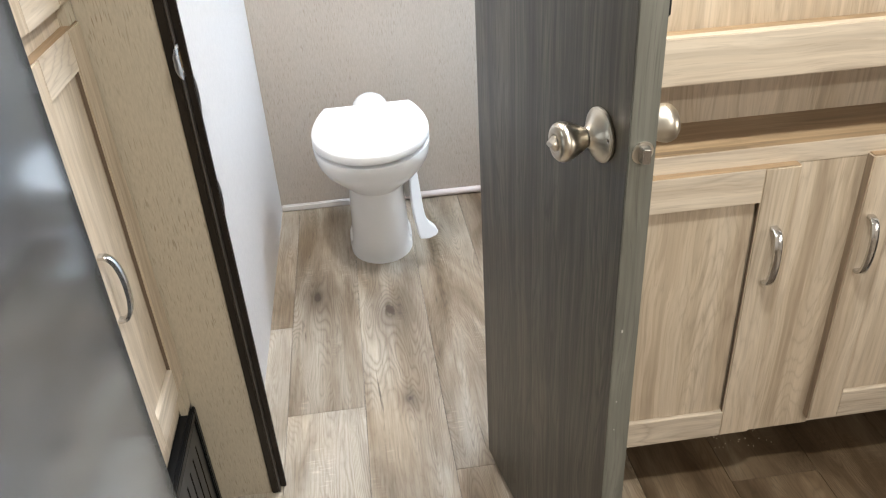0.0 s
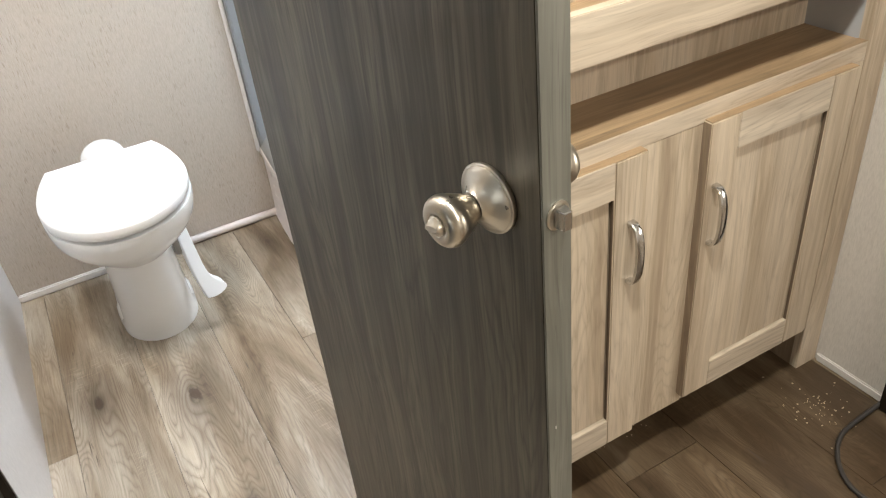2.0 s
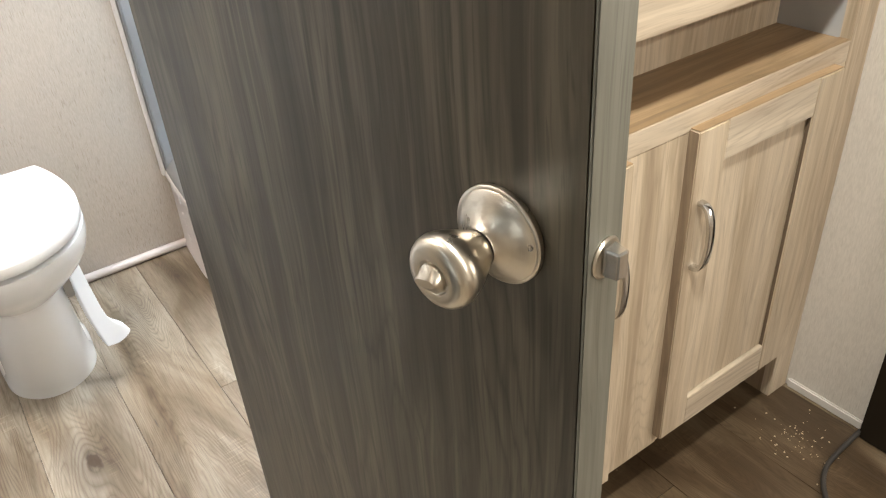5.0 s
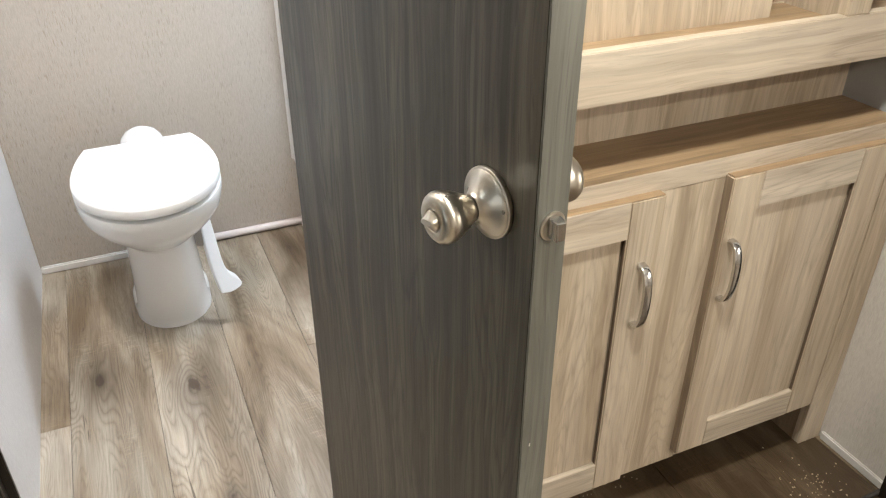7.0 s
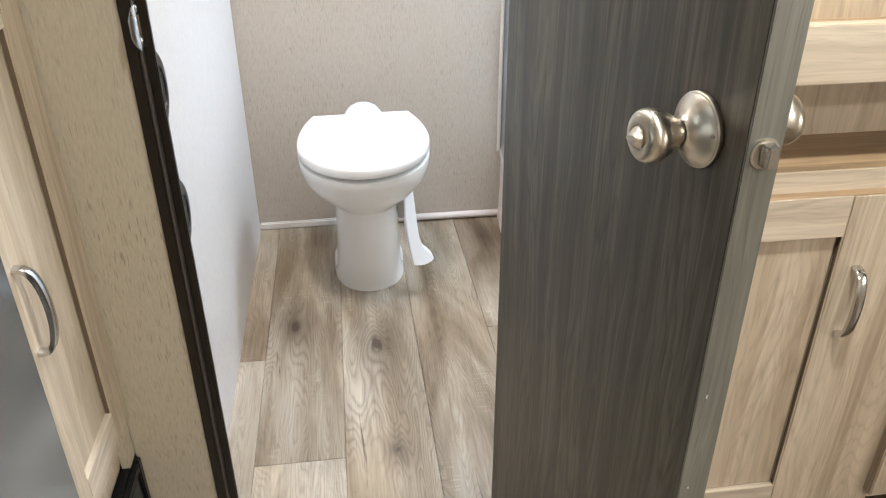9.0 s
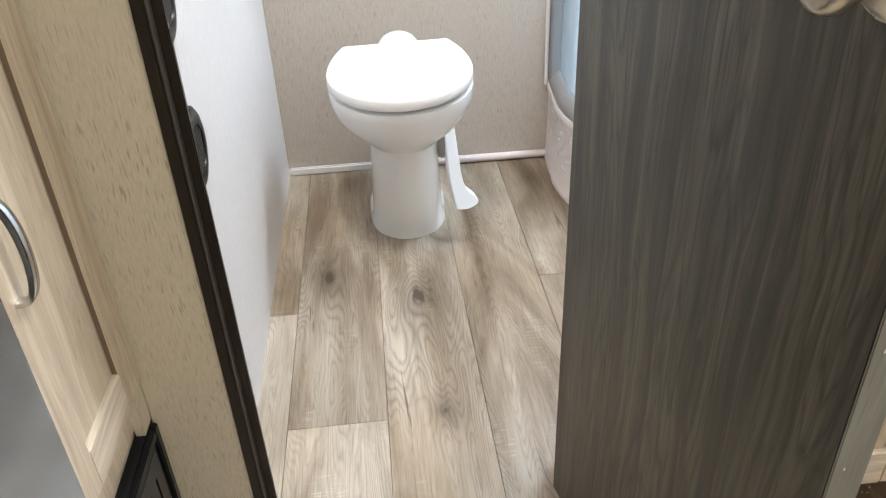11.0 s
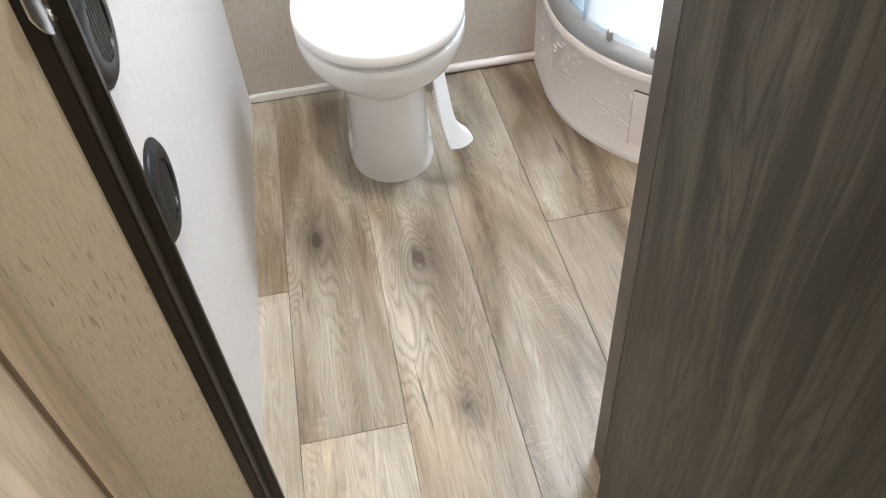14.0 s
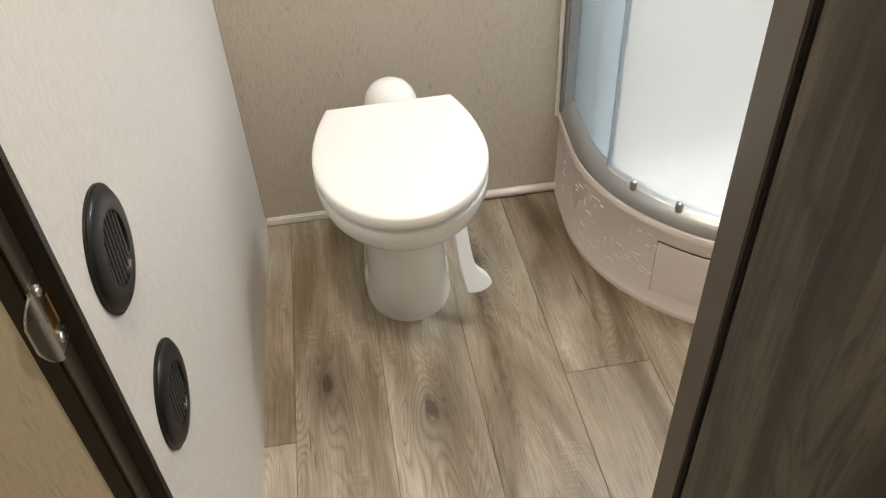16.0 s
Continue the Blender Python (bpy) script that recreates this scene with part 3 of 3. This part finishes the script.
part("face_stile", box(1.466, 1.513, YF, YF + 0.0185, 0.116, 0.714, 0.001), blond_v, cab)
part("face_rail", box(0.700, 1.513, YF - 0.0006, YF + 0.019, 0.714, 0.748, 0.0012), blond_h, cab)
part("face_rail", box(0.700, 1.513, YF + 0.0005, YF + 0.019, 0.1145, 0.20, 0.001), blond_h, cab)
part("shelf", box(0.700, 1.5135, YF + 0.0190, 1.398, 0.728, 0.747, 0.0), shelf_wood, cab, "darker brown wood-grain shelf")
part("shelf_lip", box(0.700, 1.513, YF + 0.0010, YF + 0.0190, 0.7475, 0.7485), shelf_wood, cab)
part("lower_back", box(0.620, 1.5135, 1.345, 1.350, 0.747, 0.93), blond_v, cab)
part("apron", box(0.700, 1.513, YF, YF + 0.019, 0.864, 0.938, 0.0015), blond_h, cab)
part("upper_shelf", box(0.700, 1.5135, YF + 0.0190, 1.398, 0.912, 0.928), shelf_wood, cab, "darker brown wood-grain shelf")
part("upper_back", box(0.620, 1.240, 1.288, 1.293, 0.928, 1.93), blond_v, cab)
part("partition", box(1.324, 1.340, YF + 0.019, 1.396, 0.928, 1.93), blond_v, cab)
part("face_stile", box(1.316, 1.362, YF, YF + 0.019, 0.938, 1.94, 0.0012), blond_v, cab)
part("face_rail", box(0.700, 1.316, YF, YF + 0.019, 1.86, 1.94, 0.001), blond_h, cab)
# added board, brown in place of the toe space's deep shade
part("toe_board", box(0.620, 1.5135, 1.384, 1.398, 0.0, 0.149), band_shade_wood, cab, "added brown board standing in for shade at the back of the toe space")
part("bottom_panel", box(0.700, 1.513, YF + 0.019, 1.398, 0.150, 0.165), blond_h, cab)
part("side_panel", box(0.600, 0.618, YF + 0.019, 1.398, 0.0, 1.93), blond_v, cab)
# lower half gets brown to paint the shade behind the leg
part("side_panel", box(1.5140, RIGHT - 0.003, YF + 0.019, 1.398, 0.0, 0.727), band_shade_wood, cab, "lower side panel coloured brown for the shade behind the leg")
part("side_panel", box(1.5140, RIGHT - 0.003, YF + 0.019, 1.398, 0.727, 1.93), lining_grey, cab, "pale grey lining at the end of the shelf")
shaker_door(cab, "door", 0.333, 0.127, 0.717, pose(0.692, YF, 0), 0.303, 0.550, label="framed light wood door with a nickel pull")
shaker_door(cab, "door", 0.333, 0.138, 0.719, pose(1.148, YF, 0), 0.019, 0.551, label="framed light wood door with a nickel pull")
tagged(part("cable", box(0.7995, 0.8070, 1.270, 1.276, 0.956, 1.86, 0.002), black_plastic), "black flat cable hanging in the open shelf", "cable")

# ---------------------------------------------------------------- pantry, heater grille and fridge
pan = tagged(empty("pantry_cabinet", pose(0, 0, 0)), "light wood pantry cabinet between fridge and bathroom door", "cabinet")
part("carcass", box(-0.62, -0.084, 1.080, 1.328, 0.0, 1.94), blond_v, pan)
part("face_frame", box(-0.084, -0.0785, 1.080, 1.330, 0.285, 1.94), blond_v, pan)
part("filler", box(-0.0785, -0.0655, 1.296, 1.3295, 0.2725, 1.94), tan_panel, pan, "tan filler strip beside the wall")
shaker_door(pan, "door", 0.242, 0.350, 1.012, pose(-0.0785, 1.084, 0, 0, 0, 90), 0.036, 0.680, 0.056, "framed light wood pantry door")
shaker_door(pan, "door", 0.242, 1.044, 1.70, pose(-0.0785, 1.084, 0, 0, 0, 90), 0.030, 1.30, 0.056, "framed light wood upper pantry door")
heat = tagged(empty("floor_heater", pose(0, 0, 0)), "black metal heater grille below the pantry", "heater")
part("housing", box(-0.0835, -0.062, 1.085, 1.322, 0.0, 0.272, 0.004), black_plastic, heat)
part("grille_panel", box(-0.0625, -0.0600, 1.108, 1.299, 0.0, 0.246, 0.001), louvre_grey, heat, "recessed dark grille panel")
for k in range(5):
    # slots are near-black strips, their shade put into the colour
    part("slot", box(-0.0602, -0.0596, 1.130 + 0.034 * k, 1.136 + 0.034 * k, 0.03, 0.215), opening_shade, heat)
part("frame_edge", box(-0.0625, -0.056, 1.085, 1.100, 0.0, 0.272, 0.002), black_plastic, heat)
part("frame_edge", box(-0.0625, -0.056, 1.307, 1.322, 0.0, 0.272, 0.002), black_plastic, heat)
part("frame_edge", box(-0.0625, -0.056, 1.100, 1.307, 0.256, 0.272, 0.002), black_plastic, heat)

fridge = tagged(empty("refrigerator", pose(0, 0, 0)), "grey steel refrigerator with a smooth reflective door", "refrigerator")
part("body", box(-0.66, -0.094, 0.46, 1.074, 0.03, 1.62, 0.003), black_plastic, fridge)
part("door", box(-0.092, -0.044, 0.462, 1.076, 0.05, 1.16, 0.006, seg=3), fridge_grey, fridge, "smooth grey steel fridge door", True)
part("door", box(-0.092, -0.044, 0.462, 1.076, 1.17, 1.61, 0.006, seg=3), fridge_grey, fridge, "smooth grey steel freezer door", True)
part("toe_plate", box(-0.62, -0.10, 0.47, 1.07, 0.0, 0.05), black_plastic, fridge)

# ---------------------------------------------------------------- toilet
TX = 0.344


def outline(a, front, wide, rear, back_w, z, n=22, pull_in=0.0):
    """An egg with a straight back: half-width a at y=wide, from y=front to y=rear."""
    pts = []
    for k in range(2 * n + 1):
        t = math.pi * k / (2 * n)
        pts.append(Vector((TX - (a - pull_in) * math.cos(t), wide - (wide - front - pull_in) * math.sin(t), z)))
    side = []
    m = 8
    for k in range(1, m + 1):
        f = k / m
        side.append((back_w + (a - back_w) * (1 - f ** 2), wide + (rear - wide) * f))
    pts += [Vector((TX + w - pull_in, y - pull_in * (y - wide) / (rear - wide), z)) for w, y in side]
    w, y = side[-1]
    pts += [Vector((TX + (w - pull_in) * (1 - 2 * k / 8), y - pull_in, z)) for k in range(1, 8)]
    pts += [Vector((TX - w + pull_in, y - pull_in * (y - wide) / (rear - wide), z)) for w, y in side[::-1]]
    return pts


toilet = tagged(empty("toilet", pose(0, 0, 0)), "white low china caravan toilet with closed lid and foot pedal", "toilet")
rows = [(0.098, 2.193, 2.31, 2.545, 0.085, 0.0), (0.098, 2.192, 2.31, 2.545, 0.085, 0.018), (0.092, 2.184, 2.31, 2.54, 0.080, 0.030), (0.088, 2.170, 2.30, 2.53, 0.078, 0.10), (0.084, 2.148, 2.28, 2.53, 0.075, 0.20),
        (0.083, 2.136, 2.26, 2.53, 0.075, 0.258), (0.0835, 2.130, 2.25, 2.53, 0.076, 0.268), (0.090, 2.122, 2.25, 2.50, 0.080, 0.274), (0.106, 2.100, 2.24, 2.46, 0.088, 0.291), (0.128, 2.070, 2.23, 2.43, 0.10, 0.314), (0.1465, 2.039, 2.22, 2.40, 0.108, 0.340),
        (0.1590, 2.015, 2.21, 2.388, 0.116, 0.366), (0.1650, 2.002, 2.205, 2.386, 0.122, 0.392), (0.1665, 1.996, 2.205, 2.386, 0.122, 0.410), (0.1660, 1.996, 2.205, 2.384, 0.120, 0.4170), (0.1620, 2.002, 2.205, 2.380, 0.116, 0.4203), (0.150, 2.016, 2.205, 2.375, 0.110, 0.4210)]
part("bowl", loft([outline(*r) for r in rows]), ceramic, toilet, "white glazed china bowl and pedestal", True)
part("seat", loft([outline(0.164, 2.012, 2.203, 2.388, 0.126, z, pull_in=p) for z, p in ((0.4200, 0.034), (0.4215, 0.031), (0.4250, 0.031), (0.4265, 0.034))]), lid_white, toilet, "white plastic seat ring", True)
lid = [outline(0.166, 1.990, 2.203, 2.394, 0.131, z, pull_in=p) for z, p in ((0.4252, 0.004), (0.4257, 0.001), (0.4270, 0.0), (0.4455, 0.0), (0.4485, 0.0015), (0.4505, 0.005), (0.4520, 0.012), (0.4535, 0.030), (0.4548, 0.06), (0.4555, 0.10))]
for ring in lid:
    for p in ring:
        p.z += 0.0040 * (2.394 - p.y) / 0.40 + 0.0022 * (p.x - TX) / 0.166  # rests on its bumpers
part("lid", loft(lid), lid_white, toilet, "closed white plastic lid", True)
dome = [(0.0, 0.115), (0.020, 0.113), (0.037, 0.105), (0.050, 0.091), (0.058, 0.072), (0.061, 0.050), (0.061, -0.09), (0.0, -0.09)]
part("rear_cover", lathe(dome[::-1], 40), ceramic, toilet, "rounded white cover behind the lid", True, pose(0.354, 2.488, 0.332))
for sx in (-1, 1):
    ear = lathe([(0.0, 0.0), (0.046, 0.0), (0.046, 0.03), (0.043, 0.055), (0.034, 0.072), (0.015, 0.08), (0.0, 0.081)], 28)
    part("mounting_foot", ear, ceramic, toilet, "", True, pose(TX + sx * 0.0545, 2.335, 0.0))
LEFT_EDGE = smooth_path([(0.444, 0.310, 0), (0.448, 0.262, 0), (0.449, 0.205, 0), (0.453, 0.150, 0), (0.462, 0.104, 0)], 5)
TOE = smooth_path([(0.462, 0.104, 0), (0.486, 0.103, 0), (0.508, 0.109, 0), (0.517, 0.117, 0), (0.510, 0.126, 0), (0.494, 0.138, 0), (0.483, 0.160, 0), (0.478, 0.205, 0), (0.474, 0.262, 0), (0.468, 0.310, 0)], 5)[1:]
EDGE = LEFT_EDGE + TOE


def inset(points, by):
    out = []
    for k, p in enumerate(points):
        d = (points[(k + 1) % len(points)] - points[k - 1]).normalized()
        out.append(p + Vector((-d.y, d.x, 0)) * by)
    return out


def pedal_ring(points, off):
    return [Vector((p.x - off * 0.40, 2.160 + (p.y - 0.10) * 0.74 + off * 0.80, 0.310 - (0.310 - p.y) * 1.065 + off * 0.60)) for p in points]


pedal_bm = loft([pedal_ring(inset(EDGE, 0.0022), 0.0), pedal_ring(inset(EDGE, 0.0007), 0.0008), pedal_ring(EDGE, 0.0028), pedal_ring(EDGE, 0.018)])
part("flush_pedal", pedal_bm, lid_white, toilet, "white plastic foot pedal")
part("pedal_bracket", box(0.427, 0.443, 2.226, 2.252, 0.205, 0.276, 0.003), track_grey, toilet, "small grey metal bracket")
tagged(part("floor_pipe", sweep([(0.43, 2.606, 0.0130), (0.55, 2.607, 0.0125), (0.70, 2.607, 0.0122), (0.788, 2.606, 0.0125)], circle(0.0118, 14)), tube_pink, None, "", True), "off-white water tube along the foot of the wall", "pipe")

# ---------------------------------------------------------------- shower


def front_line(n=30):
    pts = [Vector((0.785, FAR, 0)), Vector((0.775, 2.52, 0)), Vector((0.768, 2.43, 0))]
    for k in range(1, n + 1):
        a = math.pi + (math.pi / 2) * k / n
        pts.append(Vector((1.215 + 0.447 * math.cos(a), 2.42 + 0.447 * math.sin(a), 0)))
    return pts + [Vector((1.45, 1.972, 0)), Vector((1.70, 1.972, 0))]


FRONT = front_line()


def on_front(i, out, z):
    d = (FRONT[min(i + 1, len(FRONT) - 1)] - FRONT[max(i - 1, 0)]).normalized()
    return FRONT[i] + Vector((d.y, -d.x, 0)) * out + Vector((0, 0, z))


def rim(profile, lo=0, hi=None):
    hi = len(FRONT) if hi is None else hi
    return loft([[on_front(i, o, z) for o, z in profile] for i in range(lo, hi)])


shower = tagged(empty("shower_enclosure", pose(0, 0, 0)), "white curved corner shower with glass doors and grey track", "shower")
base = part("shower_base", rim([(0.004, 0.0), (0.005, 0.010), (0.003, 0.017), (0.0, 0.022), (-0.002, 0.10), (-0.003, 0.205), (0.002, 0.214), (0.004, 0.224), (0.001, 0.233), (-0.006, 0.236), (-0.050, 0.236), (-0.050, 0.06), (-0.050, 0.0)]), shower_white, shower, "moulded white plastic shower base", True)
part("shower_pan", loft([[on_front(i, -0.0505, z) for i in range(len(FRONT))] + [Vector((1.70, FAR - 0.001, z))] for z in (0.002, 0.055)]), shower_wall_white, shower, "white plastic shower floor")
part("track", rim([(-0.001, 0.2365), (-0.002, 0.246), (-0.012, 0.262), (-0.024, 0.272), (-0.040, 0.274), (-0.044, 0.2365)]), track_grey, shower, "grey metal curved door track", True)
part("track", rim([(-0.005, 1.80), (-0.005, 1.84), (-0.044, 1.84), (-0.044, 1.80)]), track_grey, shower, "grey metal curved top track", True)
for name, lo, hi, o, material in (("fixed_pane", 0, 8, -0.036, tinted), ("sliding_pane", 7, 29, -0.026, glass)):
    g = part(name, rim([(o, 0.270), (o + 0.005, 0.270), (o + 0.005, 1.80), (o, 1.80)], lo, hi), material, shower, "clear bent glass pane", True)
    g.visible_shadow = False
part("pane_edge", loft([[on_front(7, a, z) + Vector((0, -b, 0)) for a, b in ((-0.0265, 0.0), (-0.0205, 0.0), (-0.0205, 0.0022), (-0.0265, 0.0022))] for z in (0.272, 1.80)]), edge_teal, shower, "slim green-blue glass edge")
part("wall_channel", box(0.7845, 0.814, FAR - 0.028, FAR, 0.236, 1.84, 0.004), track_grey, shower, "grey metal wall channel", True)
part("wall_strip", box(0.773, 0.7835, FAR - 0.010, FAR, 0.225, 1.90, 0.003), white_trim, shower, "white sealing strip")
for i in (11, 16):
    at = on_front(i, -0.020, 0.266)
    wheel = lathe([(0.0, 0.0), (0.0075, 0.0), (0.0082, 0.003), (0.0082, 0.016), (0.0068, 0.021), (0.003, 0.0235), (0.0, 0.024)], 20)
    part("roller", wheel, track_grey, shower, "small grey door roller", True, Matrix.Translation(at))
relief = bmesh.new()
rng = random.Random(5)
for k in range(105):
    i = rng.randint(1, 26)
    z = rng.uniform(0.035, 0.195)
    d = (FRONT[i + 1] - FRONT[i - 1]).normalized()
    p = on_front(i, -0.0020, z)
    long, tall = rng.choice(((0.020, 0.0014), (0.014, 0.0014), (0.0016, 0.010), (0.009, 0.0013), (0.026, 0.0014)))
    ang = math.atan2(d.y, d.x)
    made = bmesh.ops.create_cube(relief, size=1.0, matrix=Matrix.Translation(p) @ Matrix.Rotation(ang, 4, "Z") @ Matrix.Rotation(rng.uniform(-0.25, 0.25), 4, "Y") @ Matrix.Diagonal((long, 0.0034, tall * 2, 1)))
tagged(part("relief", relief, shower_white, base, "small raised dashes in the plastic"), kind="stuff")
hatch_i, hatch_j = 15, 25
part("hatch", loft([[on_front(i, o, z) for o, z in ((-0.004, 0.048), (0.0005, 0.050), (0.0005, 0.182), (-0.004, 0.184))] for i in range(hatch_i, hatch_j)]), shower_white, base, "moulded access hatch", True)
for z in (0.186, 0.044):
    part("hatch_groove", loft([[on_front(i, o, z + dz) for o, dz in ((-0.003, -0.0012), (-0.0008, -0.0012), (-0.0008, 0.0012), (-0.003, 0.0012))] for i in range(hatch_i, hatch_j)]), jamb_brown, base, "dark gap round the hatch")
part("hatch_groove", loft([[on_front(hatch_i, o, z) + Vector((dx, -dx, 0)) for o, dx in ((-0.003, -0.001), (-0.0006, -0.001), (-0.0006, 0.001), (-0.003, 0.001))] for z in (0.044, 0.186)]), jamb_brown, base, "dark gap round the hatch")
part("shower_lining", box(0.826, 1.70, FAR - 0.012, FAR - 0.001, 0.05, 1.90), shower_wall_white, shower, "white shower wall lining")
part("shower_lining", box(1.685, 1.699, 1.98, FAR - 0.012, 0.05, 1.90), shower_wall_white, shower, "white shower wall lining")

# ---------------------------------------------------------------- small things
cord_path = smooth_path([(1.556, 1.046, 0.012), (1.520, 1.046, 0.008), (1.474, 1.044, 0.006), (1.432, 1.038, 0.006), (1.392, 1.018, 0.006), (1.356, 0.982, 0.006), (1.337, 0.940, 0.006), (1.345, 0.890, 0.006), (1.39, 0.84, 0.006), (1.46, 0.81, 0.006)], 8)
tagged(part("power_cord", sweep(cord_path, circle(0.0048, 10)), cord_black, None, "", True), "dark rubber cord lying in a curve on the floor", "cord")
crumbs = bmesh.new()
rng = random.Random(11)
for k in range(90):
    cx, cy = (rng.gauss(1.455, 0.032), rng.gauss(1.115, 0.036)) if k < 68 else (rng.uniform(0.99, 1.14), rng.uniform(1.27, 1.32))
    s = rng.uniform(0.0006, 0.0019)
    bmesh.ops.create_cube(crumbs, size=1.0, matrix=Matrix.Translation((cx, cy, s * 0.4)) @ Matrix.Rotation(rng.uniform(0, 3), 4, "Z") @ Matrix.Diagonal((s * rng.uniform(1, 2.2), s, s * 0.8, 1)))
tagged(part("sawdust", crumbs, crumb_pale), "pale sawdust crumbs scattered on the floor by the cabinet", "sawdust", kind="stuff")
for name, x, y in (("ceiling_light", 0.70, 0.80), ("ceiling_light", 1.06, -0.60), ("ceiling_light", 0.22, 1.55)):
    lamp = tagged(empty(name, pose(x, y, CEIL)), "flat round white ceiling light", "ceiling light", "ceiling lights")
    part("trim_ring", lathe([(0.085, -0.012), (0.105, -0.012), (0.110, -0.006), (0.110, 0.0), (0.085, 0.0)], 40), white_trim, lamp, "", True)
    part("diffuser", lathe([(0.0, -0.013), (0.085, -0.013), (0.085, -0.004), (0.0, -0.004)], 40), glow, lamp, "glowing white diffuser")

# ---------------------------------------------------------------- floor planks
SEAM0, PW = 0.070, 0.1867
JOINTS = {-1: (1.914,), 0: (1.556,), 1: (1.07, 2.29 + 0.42), 2: (1.322, 2.75), 3: (1.980,), 4: (0.75, 1.98 - 0.55), 5: (1.186,), 6: (0.62, 1.84), 7: (0.93, 2.15)}
SHADE_TONE = {-1: 0.085, 0: 0.055, 1: 0.050, 2: -0.035, 3: -0.075, 4: -0.03, 5: -0.225, 6: -0.235, 7: -0.22}  # print tone run by run, with the hall's shade and the bath's light put in
rng = random.Random(3)
for k in range(-6, 13):
    x0, x1 = SEAM0 + k * PW, SEAM0 + (k + 1) * PW
    cuts = list(JOINTS.get(k, (rng.uniform(0.4, 1.6),)))
    while cuts[0] > -1.7:
        cuts.insert(0, cuts[0] - 1.22)
    while cuts[-1] < 2.72:
        cuts.append(cuts[-1] + 1.22)
    for y0, y1 in zip(cuts, cuts[1:]):
        y0, y1 = max(y0, -1.7), min(y1, 2.70)
        if y1 - y0 < 0.05:
            continue
        g = 0.00045
        bm = bmesh.new()
        lo = [bm.verts.new(p) for p in ((x0 + g, y0 + g, -0.004), (x1 - g, y0 + g, -0.004), (x1 - g, y1 - g, -0.004), (x0 + g, y1 - g, -0.004))]
        mid = [bm.verts.new(p) for p in ((x0 + g, y0 + g, -0.0008), (x1 - g, y0 + g, -0.0008), (x1 - g, y1 - g, -0.0008), (x0 + g, y1 - g, -0.0008))]
        top = [bm.verts.new(p) for p in ((x0 + 2 * g, y0 + 2 * g, 0.0), (x1 - 2 * g, y0 + 2 * g, 0.0), (x1 - 2 * g, y1 - 2 * g, 0.0), (x0 + 2 * g, y1 - 2 * g, 0.0))]
        for a, b in ((lo, mid), (mid, top)):
            for i in range(4):
                bm.faces.new((a[i], a[(i + 1) % 4], b[(i + 1) % 4], b[i]))
        bm.faces.new(top)
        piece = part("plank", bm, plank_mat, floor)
        # extra lift for lit front pieces, extra drop for run 4's shaded hall end
        piece.color = (1, 1, 1, 0.5 + (SHADE_TONE[k] if k in SHADE_TONE else rng.uniform(-0.05, 0.05)) + (0.055 if y1 < 2.0 and k < 4 else 0.0) - (0.17 if k == 4 and y0 < 1.2 else 0.0))
